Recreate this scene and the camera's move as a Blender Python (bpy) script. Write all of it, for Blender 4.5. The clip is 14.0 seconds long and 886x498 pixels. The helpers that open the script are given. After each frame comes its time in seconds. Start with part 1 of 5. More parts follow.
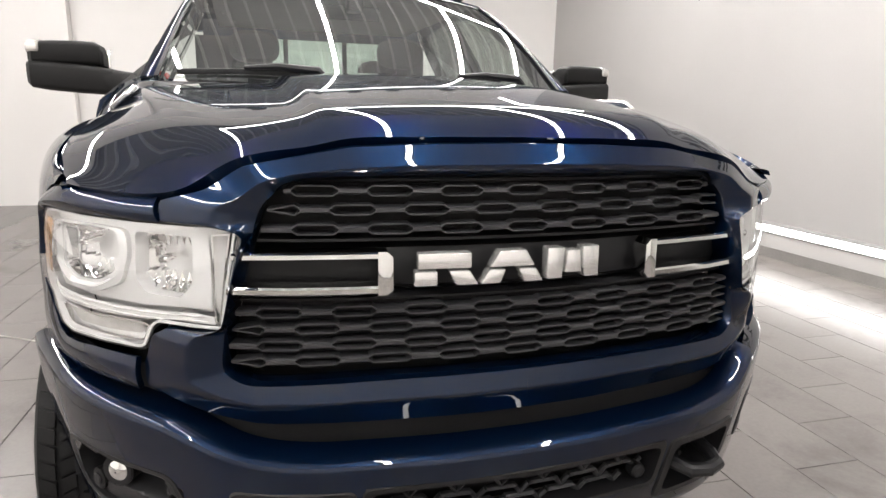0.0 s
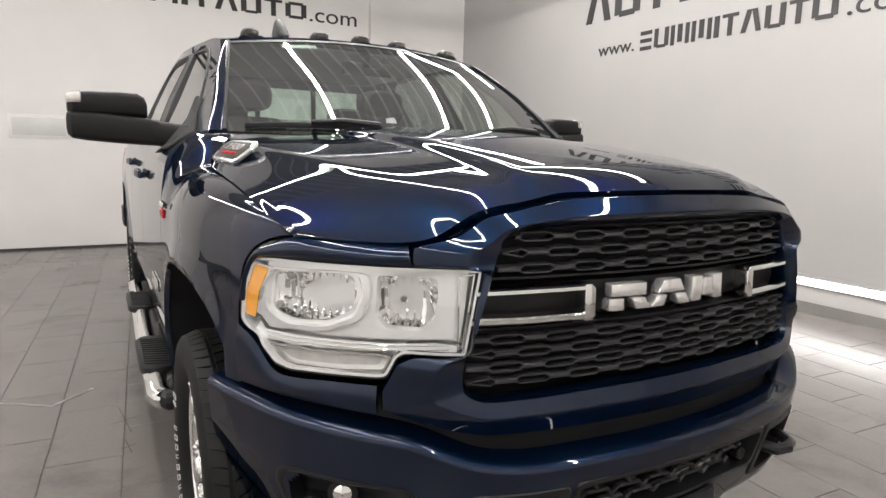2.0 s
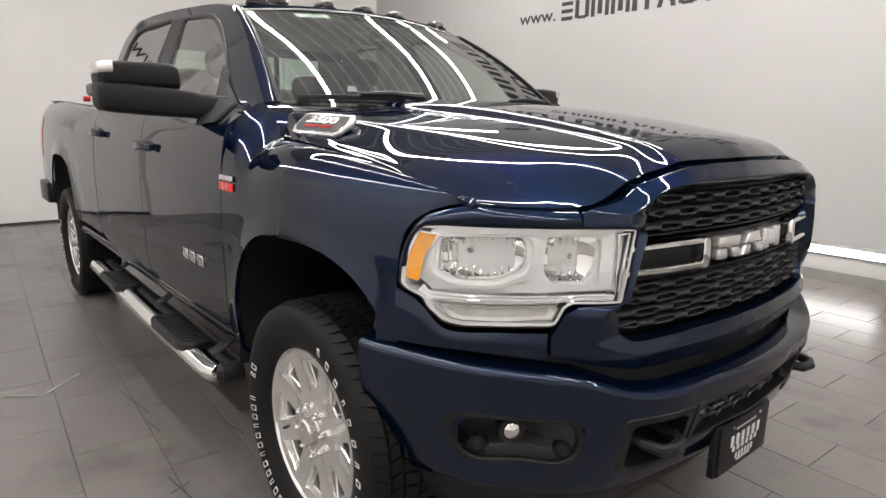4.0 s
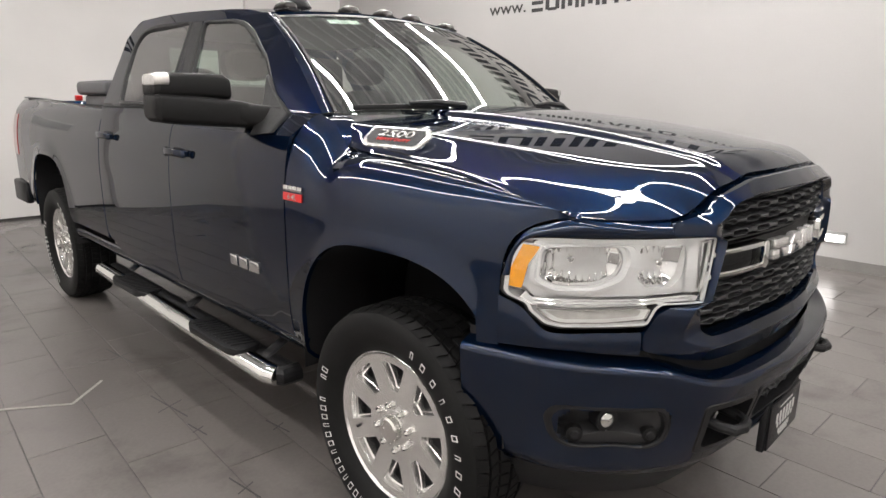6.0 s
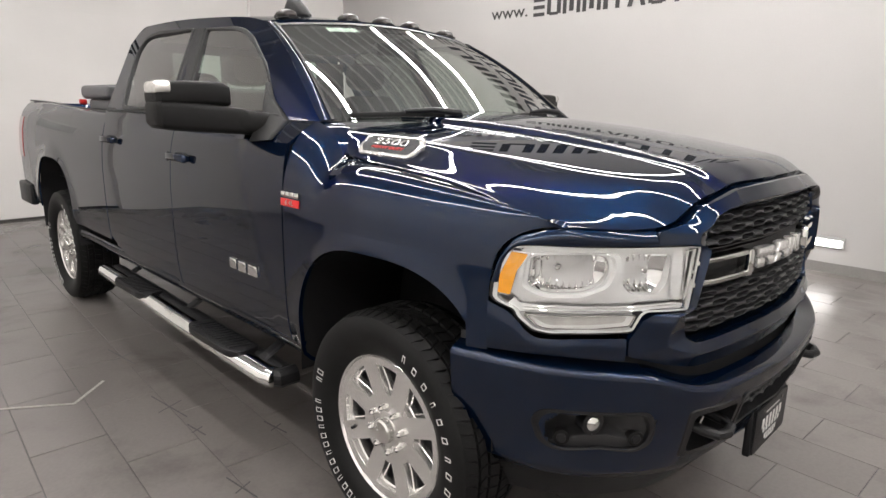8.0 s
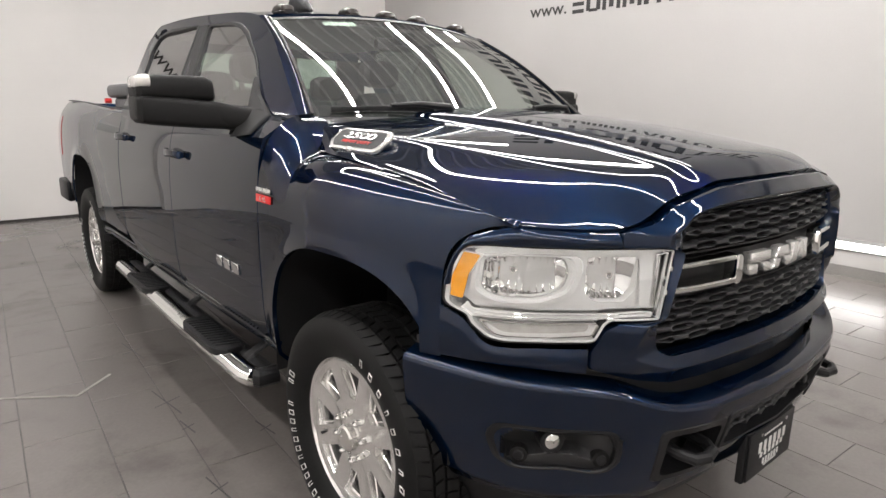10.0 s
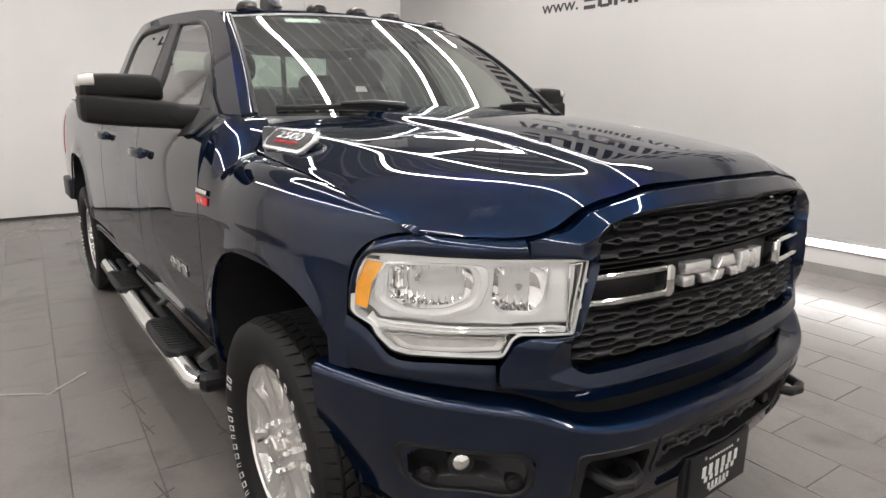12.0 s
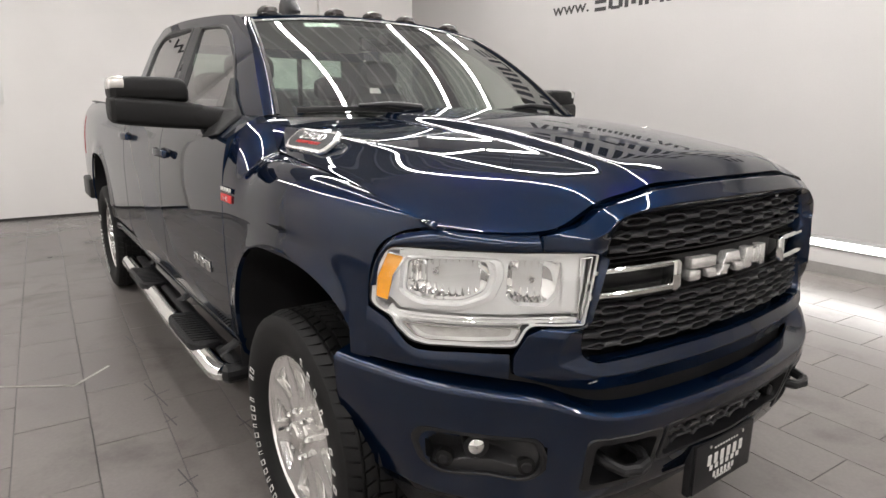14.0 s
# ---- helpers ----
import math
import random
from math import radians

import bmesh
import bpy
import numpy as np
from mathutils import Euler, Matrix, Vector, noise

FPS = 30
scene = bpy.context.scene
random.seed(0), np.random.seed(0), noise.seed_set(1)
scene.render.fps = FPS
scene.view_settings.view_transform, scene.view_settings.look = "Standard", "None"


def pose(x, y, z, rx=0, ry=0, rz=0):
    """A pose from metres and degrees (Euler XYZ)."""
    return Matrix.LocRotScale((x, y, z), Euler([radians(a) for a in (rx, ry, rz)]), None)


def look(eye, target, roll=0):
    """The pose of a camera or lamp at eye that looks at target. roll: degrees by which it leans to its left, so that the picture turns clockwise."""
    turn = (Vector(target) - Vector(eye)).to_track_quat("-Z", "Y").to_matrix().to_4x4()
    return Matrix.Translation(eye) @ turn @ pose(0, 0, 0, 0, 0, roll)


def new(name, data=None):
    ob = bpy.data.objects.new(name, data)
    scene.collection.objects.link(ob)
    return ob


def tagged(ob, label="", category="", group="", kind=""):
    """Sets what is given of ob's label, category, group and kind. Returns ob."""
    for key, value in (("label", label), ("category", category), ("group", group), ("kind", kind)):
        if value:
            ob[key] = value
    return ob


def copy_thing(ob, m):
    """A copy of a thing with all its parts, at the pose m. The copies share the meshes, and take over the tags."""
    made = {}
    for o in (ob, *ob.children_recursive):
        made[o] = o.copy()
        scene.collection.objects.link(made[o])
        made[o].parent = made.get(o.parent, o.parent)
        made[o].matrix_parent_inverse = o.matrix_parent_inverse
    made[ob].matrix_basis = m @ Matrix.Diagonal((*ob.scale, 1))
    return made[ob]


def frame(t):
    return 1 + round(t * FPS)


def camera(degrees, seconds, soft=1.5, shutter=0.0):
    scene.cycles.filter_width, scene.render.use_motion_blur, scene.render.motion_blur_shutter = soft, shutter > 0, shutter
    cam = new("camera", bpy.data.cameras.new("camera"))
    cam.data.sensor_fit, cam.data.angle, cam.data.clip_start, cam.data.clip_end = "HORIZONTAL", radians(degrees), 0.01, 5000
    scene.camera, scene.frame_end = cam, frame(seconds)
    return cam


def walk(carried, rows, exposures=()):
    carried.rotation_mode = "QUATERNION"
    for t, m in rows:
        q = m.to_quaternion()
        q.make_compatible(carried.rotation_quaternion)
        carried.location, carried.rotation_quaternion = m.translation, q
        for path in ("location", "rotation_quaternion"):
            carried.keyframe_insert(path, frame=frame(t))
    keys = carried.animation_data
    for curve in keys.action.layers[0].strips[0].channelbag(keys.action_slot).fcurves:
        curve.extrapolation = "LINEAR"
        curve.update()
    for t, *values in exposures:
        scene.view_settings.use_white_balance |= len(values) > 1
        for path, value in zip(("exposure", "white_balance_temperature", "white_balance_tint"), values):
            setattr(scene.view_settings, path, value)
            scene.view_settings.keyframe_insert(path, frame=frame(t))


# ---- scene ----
cam = camera(71.7, 14.0)
PATH = [
    (0, (-0.501, -1.893, 1.341), (0.102, -0.037, 0.906), 1.3),
    (0.5, (-0.662, -1.888, 1.371), (0.07, -0.078, 0.938), 1.2),
    (1, (-0.847, -1.848, 1.379), (-0.055, -0.053, 0.988), 1.1),
    (1.5, (-1.019, -1.867, 1.385), (-0.163, -0.087, 1.07), 1.2),
    (2, (-1.188, -1.845, 1.372), (-0.222, -0.122, 1.065), 1.3),
    (2.5, (-1.329, -1.721, 1.338), (-0.268, -0.054, 1.031), 1.2),
    (3, (-1.476, -1.672, 1.354), (-0.322, -0.068, 1.046), 1.2),
    (3.5, (-1.662, -1.673, 1.373), (-0.442, -0.128, 1.022), 1.1),
    (4, (-1.797, -1.617, 1.383), (-0.533, -0.121, 0.974), 1.0),
    (4.2, (-1.837, -1.571, 1.39), (-0.556, -0.091, 0.977), 1.2),
    (6.3, (-2.184, -1.414, 1.479), (-0.789, -0.055, 1.024), 0.7),
    (6.5, (-2.181, -1.409, 1.468), (-0.787, -0.044, 1.027), 0.9),
    (7, (-2.178, -1.407, 1.482), (-0.782, -0.046, 1.036), 0.9),
    (7.5, (-2.18, -1.44, 1.501), (-0.786, -0.078, 1.05), 0.9),
    (8, (-2.175, -1.473, 1.501), (-0.797, -0.097, 1.046), 0.9),
    (10.3, (-1.849, -1.612, 1.47), (-0.623, -0.098, 1.017), 0.7),
    (10.5, (-1.818, -1.637, 1.473), (-0.607, -0.112, 1.017), 0.7),
    (11, (-1.746, -1.701, 1.466), (-0.559, -0.157, 1.011), 0.6),
    (11.5, (-1.678, -1.724, 1.465), (-0.503, -0.17, 1.01), 0.6),
    (12, (-1.598, -1.7, 1.476), (-0.43, -0.142, 1.02), 0.6),
    (12.5, (-1.518, -1.678, 1.469), (-0.368, -0.107, 1.012), 0.6),
    (13, (-1.53, -1.692, 1.471), (-0.389, -0.115, 1.015), 0.7),
    (13.5, (-1.6, -1.737, 1.476), (-0.459, -0.158, 1.022), 0.6),
    (14, (-1.661, -1.753, 1.478), (-0.517, -0.176, 1.025), 0.6),
]
walk(cam, [(t, look(eye, target, roll)) for t, eye, target, roll in PATH],
     [(0.0, 0.62), (1.0, 0.40), (2.0, 0.24), (3.0, 0.15), (4.0, 0.18), (14.0, 0.26)])

# ---- world and lights ----
world = bpy.data.worlds.new("world")
scene.world = world
world.use_nodes = True
world.node_tree.nodes["Background"].inputs[0].default_value = (0.9, 0.95, 1.0, 1)
world.node_tree.nodes["Background"].inputs[1].default_value = 0.02
LED = 73.0
ROOM_X0, ROOM_X1, ROOM_Y0, ROOM_Y1, ROOM_Z = -5.4, 4.45, -6.2, 7.65, 5.5


# ---- materials ----
def material(name, base=(0.5, 0.5, 0.5), rough=0.5, metal=0.0, coat=0.0, coat_rough=0.03, spec=0.5,
             emit=None, emit_strength=0.0, transmission=0.0, ior=1.5, tint=None,
             grain=0.0, grain_scale=200.0, stain=0.0, stain_scale=3.0, bump=0.0, bump_scale=400.0, rough_var=0.0, per_piece=0.0, smear=0.0):
    m = bpy.data.materials.new(name)
    m.use_nodes = True
    nt = m.node_tree
    b = nt.nodes["Principled BSDF"]
    b.inputs["Base Color"].default_value = (*base, 1)
    b.inputs["Roughness"].default_value = rough
    b.inputs["Metallic"].default_value = metal
    b.inputs["Coat Weight"].default_value = coat
    b.inputs["Coat Roughness"].default_value = coat_rough
    b.inputs["Coat IOR"].default_value = 1.48
    b.inputs["Specular IOR Level"].default_value = spec
    b.inputs["Transmission Weight"].default_value = transmission
    b.inputs["IOR"].default_value = ior
    if tint:
        b.inputs["Specular Tint"].default_value = (*tint, 1)
    if emit:
        b.inputs["Emission Color"].default_value = (*emit, 1)
        b.inputs["Emission Strength"].default_value = emit_strength
    geo = nt.nodes.new("ShaderNodeNewGeometry")

    def noise_node(scale, detail=4.0):
        n = nt.nodes.new("ShaderNodeTexNoise")
        n.inputs["Scale"].default_value = scale
        n.inputs["Detail"].default_value = detail
        nt.links.new(geo.outputs["Position"], n.inputs["Vector"])
        return n

    def scaled(sock, lo, hi):
        r = nt.nodes.new("ShaderNodeMapRange")
        r.inputs["From Min"].default_value, r.inputs["From Max"].default_value = 0.3, 0.7
        r.inputs["To Min"].default_value, r.inputs["To Max"].default_value = lo, hi
        nt.links.new(sock, r.inputs["Value"])
        return r.outputs["Result"]

    factor = None

    def multiply(sock):
        nonlocal factor
        if factor is None:
            factor = sock
            return
        k = nt.nodes.new("ShaderNodeMath")
        k.operation = "MULTIPLY"
        nt.links.new(factor, k.inputs[0])
        nt.links.new(sock, k.inputs[1])
        factor = k.outputs[0]

    if grain:
        multiply(scaled(noise_node(grain_scale).outputs["Fac"], 1 - grain, 1 + grain))
    if stain:
        multiply(scaled(noise_node(stain_scale, 6.0).outputs["Fac"], 1 - stain, 1 + stain))
    if smear:
        n = noise_node(1.7, 7.0)
        n.inputs["Distortion"].default_value = 0.35
        n.inputs["Roughness"].default_value = 0.62
        r = nt.nodes.new("ShaderNodeMapRange")
        r.interpolation_type = "SMOOTHSTEP"
        r.inputs["From Min"].default_value, r.inputs["From Max"].default_value = 0.48, 0.76
        r.inputs["To Min"].default_value, r.inputs["To Max"].default_value = 1.0, 1.0 - smear
        nt.links.new(n.outputs["Fac"], r.inputs["Value"])
        multiply(r.outputs["Result"])
    if per_piece:
        info = nt.nodes.new("ShaderNodeObjectInfo")
        r = nt.nodes.new("ShaderNodeMapRange")
        r.inputs["To Min"].default_value, r.inputs["To Max"].default_value = 1 - per_piece, 1 + per_piece
        nt.links.new(info.outputs["Random"], r.inputs["Value"])
        multiply(r.outputs["Result"])
    if factor is not None:
        mix = nt.nodes.new("ShaderNodeMix")
        mix.data_type, mix.blend_type = "RGBA", "MULTIPLY"
        mix.inputs[0].default_value = 1.0
        mix.inputs[6].default_value = (*base, 1)
        nt.links.new(factor, mix.inputs[7])
        nt.links.new(mix.outputs[2], b.inputs["Base Color"])
    if rough_var:
        nt.links.new(scaled(noise_node(stain_scale * 1.7, 5.0).outputs["Fac"], max(0.02, rough - rough_var), rough + rough_var), b.inputs["Roughness"])
    if bump:
        bn = nt.nodes.new("ShaderNodeBump")
        bn.inputs["Strength"].default_value = bump
        bn.inputs["Distance"].default_value = 0.002
        nt.links.new(noise_node(bump_scale, 3.0).outputs["Fac"], bn.inputs["Height"])
        nt.links.new(bn.outputs["Normal"], b.inputs["Normal"])
    return m


def glass_material(name, tint, gloss=0.075, rough=0.0, power=3.4):
    m = bpy.data.materials.new(name)
    m.use_nodes = True
    nt = m.node_tree
    nt.nodes.remove(nt.nodes["Principled BSDF"])
    tr = nt.nodes.new("ShaderNodeBsdfTransparent")
    tr.inputs[0].default_value = (*tint, 1)
    gl = nt.nodes.new("ShaderNodeBsdfGlossy")
    gl.inputs["Roughness"].default_value = rough
    lw = nt.nodes.new("ShaderNodeLayerWeight")
    lw.inputs["Blend"].default_value = 0.5
    pw = nt.nodes.new("ShaderNodeMath")
    pw.operation = "POWER"
    pw.inputs[1].default_value = power
    nt.links.new(lw.outputs["Facing"], pw.inputs[0])
    fr = nt.nodes.new("ShaderNodeMapRange")
    fr.inputs["To Min"].default_value = gloss
    nt.links.new(pw.outputs[0], fr.inputs["Value"])
    mix = nt.nodes.new("ShaderNodeMixShader")
    nt.links.new(fr.outputs[0], mix.inputs[0])
    nt.links.new(tr.outputs[0], mix.inputs[1])
    nt.links.new(gl.outputs[0], mix.inputs[2])
    nt.links.new(mix.outputs[0], nt.nodes["Material Output"].inputs[0])
    return m


PAINT = material("blue_paint", (0.0021, 0.0112, 0.0360), 0.29, 0.80, spec=0.0, tint=(0.10, 0.13, 0.18), coat=1.0, coat_rough=0.006, grain=0.12, grain_scale=900, stain=0.04, stain_scale=2)
BLACK = material("black_plastic", (0.010, 0.010, 0.011), 0.42, spec=0.3, grain=0.15, grain_scale=350, bump=0.25, bump_scale=900)
GRILLE = material("satin_grey_plastic", (0.034, 0.034, 0.036), 0.38, grain=0.12, grain_scale=300, bump=0.1, bump_scale=900)
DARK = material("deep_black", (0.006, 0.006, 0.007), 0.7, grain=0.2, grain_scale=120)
CHROME = material("chrome", (0.82, 0.82, 0.80), 0.06, 1.0, rough_var=0.02, stain_scale=6)
SATIN = material("satin_chrome", (0.78, 0.77, 0.74), 0.25, 1.0, rough_var=0.05)
EMBLEM = material("brushed_emblem", (0.86, 0.85, 0.83), 0.26, 0.78, rough_var=0.03)
ALLOY = material("cast_alloy", (0.86, 0.85, 0.83), 0.22, 0.90, grain=0.03, grain_scale=150, rough_var=0.02, stain_scale=12)
RUBBER = material("tyre_rubber", (0.0065, 0.0064, 0.0064), 0.60, spec=0.24, grain=0.2, grain_scale=140, stain=0.2, stain_scale=7, bump=0.2, bump_scale=300)
WHITE_RUBBER = material("white_rubber", (0.66, 0.65, 0.63), 0.6, grain=0.08, grain_scale=300)
MIRROR_PLASTIC = material("grey_black_plastic", (0.009, 0.0088, 0.0088), 0.5, spec=0.18, grain=0.15, grain_scale=400, bump=0.35, bump_scale=1300)
WINDSHIELD = glass_material("windscreen_glass", (0.80, 0.89, 0.84), 0.15, power=2.5)
SIDE_GLASS = glass_material("tinted_rear_glass", (0.34, 0.38, 0.36), 0.20, power=2.4)
FRONT_GLASS = glass_material("side_glass", (0.74, 0.80, 0.75), 0.16, power=2.4)
LENS = glass_material("clear_lens", (0.95, 0.96, 0.96), 0.06)
AMBER = material("amber_reflector", (0.95, 0.40, 0.02), 0.18, coat=1.0, bump=0.5, bump_scale=250, stain=0.08, stain_scale=40)
LAMP_SILVER = material("reflector_silver", (0.96, 0.95, 0.94), 0.04, 1.0, rough_var=0.03, stain_scale=25)
LAMP_WHITE = material("bezel_silver", (0.90, 0.895, 0.885), 0.14, 0.35, coat=0.5, rough_var=0.06, stain_scale=10)
RED = material("red_lens", (0.45, 0.01, 0.015), 0.15, coat=1.0, stain=0.1, stain_scale=30)
RED_PAINT = material("red_badge_enamel", (0.62, 0.02, 0.02), 0.35, grain=0.06, grain_scale=400)
SEAT = material("dark_seat_fabric", (0.018, 0.018, 0.019), 0.85, grain=0.25, grain_scale=500, stain=0.1, stain_scale=8)
TRIM = material("interior_trim", (0.040, 0.040, 0.042), 0.7, grain=0.15, grain_scale=300)
LINER = material("pale_headliner", (0.28, 0.28, 0.27), 0.9, grain=0.1, grain_scale=300)
TOOLBOX = material("grey_toolbox_plastic", (0.10, 0.10, 0.105), 0.55, grain=0.15, grain_scale=250, bump=0.3, bump_scale=700)
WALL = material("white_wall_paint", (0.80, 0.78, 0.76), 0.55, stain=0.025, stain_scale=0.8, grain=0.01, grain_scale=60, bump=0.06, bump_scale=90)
# white wall paint darkened to offset the strong light on the east wall
EAST_DIMMED = material("dimmed_white_wall_paint", (0.395, 0.385, 0.374), 0.55, stain=0.03, stain_scale=0.8, grain=0.01, grain_scale=60, bump=0.06, bump_scale=90)
DOOR_WHITE = material("white_door_enamel", (0.80, 0.78, 0.76), 0.42, stain=0.03, stain_scale=1.2, bump=0.04, bump_scale=60)
SIGN = material("black_wall_letter", (0.018, 0.017, 0.016), 0.5, grain=0.1, grain_scale=200)
BASE = material("grey_base_vinyl", (0.20, 0.19, 0.18), 0.5, grain=0.08, grain_scale=120, stain=0.08, stain_scale=4)
TILE = material("grey_floor_tile", (0.176, 0.160, 0.152), 0.26, grain=0.04, grain_scale=60, stain=0.05, stain_scale=0.7, per_piece=0.05, smear=0.34)
GROUT = material("dark_grout", (0.085, 0.081, 0.078), 0.8, grain=0.2, grain_scale=150)
CEILING = material("grey_metal_deck", (0.24, 0.24, 0.24), 0.6, stain=0.06, stain_scale=2, grain=0.03, grain_scale=30)
RIB = material("white_deck_rib", (0.44, 0.44, 0.435), 0.5, stain=0.05, stain_scale=2)
LED_ON = material("lit_diffuser", (0.9, 0.9, 0.9), 0.5, emit=(1.0, 0.967, 0.945), emit_strength=LED)
LED_WALL = material("lit_wall_tube", (0.9, 0.9, 0.9), 0.5, emit=(1.0, 0.96, 0.93), emit_strength=11.5)
POD = material("pod_plastic", (0.024, 0.024, 0.025), 0.36, grain=0.12, grain_scale=400, bump=0.2, bump_scale=900)
TURN_LENS = material("clear_signal_lens", (0.62, 0.60, 0.57), 0.12, 0.35, coat=0.6, rough_var=0.05, stain=0.12, stain_scale=35)
STICKER = material("pale_green_sticker", (0.62, 0.72, 0.62), 0.5, grain=0.05, grain_scale=200)
DUST = material("scuffed_tape", (0.34, 0.32, 0.29), 0.6, grain=0.2, grain_scale=90)
SCUFF = material("black_scuff", (0.03, 0.028, 0.027), 0.6, grain=0.3, grain_scale=80)


# ---- mesh helpers ----
def mesh_object(name, verts, faces, mat, smooth=True, sharp=28.0):
    me = bpy.data.meshes.new(name)
    me.from_pydata([tuple(map(float, v)) for v in verts], [], [tuple(map(int, f)) for f in faces])
    me.materials.append(mat)
    if smooth:
        bm = bmesh.new()
        bm.from_mesh(me)
        for f in bm.faces:
            f.smooth = True
        lim = radians(sharp)
        for e in bm.edges:
            if len(e.link_faces) == 2 and e.calc_face_angle(0) > lim:
                e.smooth = False
        bm.to_mesh(me)
        bm.free()
    return new(name, me)


def bm_object(name, bm, mat, smooth=True, sharp=28.0):
    lim = radians(sharp)
    if smooth:
        for f in bm.faces:
            f.smooth = True
        for e in bm.edges:
            if len(e.link_faces) == 2 and e.calc_face_angle(0) > lim:
                e.smooth = False
    me = bpy.data.meshes.new(name)
    bm.to_mesh(me)
    bm.free()
    me.materials.append(mat)
    return new(name, me)


def child(ob, parent, label=""):
    ob.parent = parent
    if label:
        ob["label"] = label
    return ob


def part(name, bm, mat, parent, label="", smooth=True, sharp=28.0):
    return child(bm_object(name, bm, mat, smooth, sharp), parent, label)


def grid_faces(m, n, flip=False):
    f = []
    for i in range(m - 1):
        for j in range(n - 1):
            a, b, c, d = i * n + j, i * n + j + 1, (i + 1) * n + j + 1, (i + 1) * n + j
            f.append((a, d, c, b) if flip else (a, b, c, d))
    return f


def grid_normals(P):
    du = np.gradient(P, axis=0)
    dv = np.gradient(P, axis=1)
    n = np.cross(du, dv)
    return n / np.maximum(np.linalg.norm(n, axis=2, keepdims=True), 1e-9)


def panel(name, P, mat, parent, out, depth=0.014, label="", keep=None, sharp=32.0):
    """A sheet over the grid P (m, n, 3) with its rim folded inwards. out: a point that lies on its inner side."""
    P = np.asarray(P, float)
    m, n, _ = P.shape
    N = grid_normals(P)
    if ((P - np.asarray(out, float)) * N).sum() < 0:
        N, flip = -N, True
    else:
        flip = False
    V = [tuple(p) for p in P.reshape(-1, 3)]
    F = grid_faces(m, n, flip)
    if keep is not None:
        F = [f for f in F if keep(np.mean([V[i] for i in f], axis=0))]
    if depth:
        ring = [(0, j) for j in range(n)] + [(i, n - 1) for i in range(1, m)] + [(m - 1, j) for j in range(n - 2, -1, -1)] + [(i, 0) for i in range(m - 2, 0, -1)]
        k = len(V)
        V += [tuple(P[i, j] - N[i, j] * depth) for i, j in ring]
        L = len(ring)
        for a in range(L):
            b = (a + 1) % L
            i0, i1 = ring[a][0] * n + ring[a][1], ring[b][0] * n + ring[b][1]
            F.append((i0, k + a, k + b, i1) if not flip else (i1, k + b, k + a, i0))
    return child(mesh_object(name, V, F, mat, sharp=sharp), parent, label)


def both(name, make, mat, parent, out=(0, 1.5, 0.9), depth=0.014, label="", keep=None, sharp=32.0):
    """A panel on each side; make() gives the grid with x outwards."""
    obs = []
    for s in (-1, 1):
        P = np.array(make(), float)
        P[..., 0] *= s
        obs.append(panel(name, P, mat, parent, out, depth, label, keep, sharp))
    return obs


def lerp(a, b, t):
    return a + (b - a) * t


def smooth01(t):
    t = np.clip(t, 0, 1)
    return t * t * (3 - 2 * t)


def spline(xs, ys):
    """A smooth curve through the points (monotone in xs), as a function."""
    xs, ys = np.asarray(xs, float), np.asarray(ys, float)
    d = np.diff(ys) / np.diff(xs)
    t = np.r_[d[0], (d[1:] + d[:-1]) / 2, d[-1]]
    for i in range(1, len(xs) - 1):
        if d[i - 1] * d[i] <= 0:
            t[i] = 0

    def at(x):
        x = np.clip(x, xs[0], xs[-1])
        i = np.clip(np.searchsorted(xs, x) - 1, 0, len(xs) - 2)
        h = xs[i + 1] - xs[i]
        u = (x - xs[i]) / h
        return ys[i] * (1 + 2 * u) * (1 - u) ** 2 + t[i] * h * u * (1 - u) ** 2 + ys[i + 1] * u * u * (3 - 2 * u) + t[i + 1] * h * u * u * (u - 1)

    return at


def box_bm(size, centre=(0, 0, 0), bevel=0.0, segments=2, turn=(0, 0, 0)):
    bm = bmesh.new()
    bmesh.ops.create_cube(bm, size=1.0)
    bmesh.ops.scale(bm, vec=size, verts=bm.verts)
    if bevel:
        bmesh.ops.bevel(bm, geom=bm.edges[:], offset=bevel, segments=segments, affect="EDGES", profile=0.5)
    bmesh.ops.transform(bm, matrix=pose(*centre, *turn), verts=bm.verts)
    return bm


def merge(bm, other):
    me = bpy.data.meshes.new("temp")
    other.to_mesh(me)
    other.free()
    bm.from_mesh(me)
    bpy.data.meshes.remove(me)
    return bm


def prism_bm(outline, to3d, depth, bevel=0.0):
    """A closed outline of (a, b) given thickness: to3d(a, b, h) places it, h from 0 to depth."""
    bm = bmesh.new()
    lo = [bm.verts.new(to3d(a, b, 0)) for a, b in outline]
    hi = [bm.verts.new(to3d(a, b, depth)) for a, b in outline]
    n = len(outline)
    bm.faces.new(lo)
    bm.faces.new(hi[::-1])
    for i in range(n):
        bm.faces.new((lo[(i + 1) % n], lo[i], hi[i], hi[(i + 1) % n]))
    bmesh.ops.recalc_face_normals(bm, faces=bm.faces)
    if bevel:
        bmesh.ops.bevel(bm, geom=bm.edges[:], offset=bevel, segments=2, affect="EDGES", profile=0.5)
    return bm


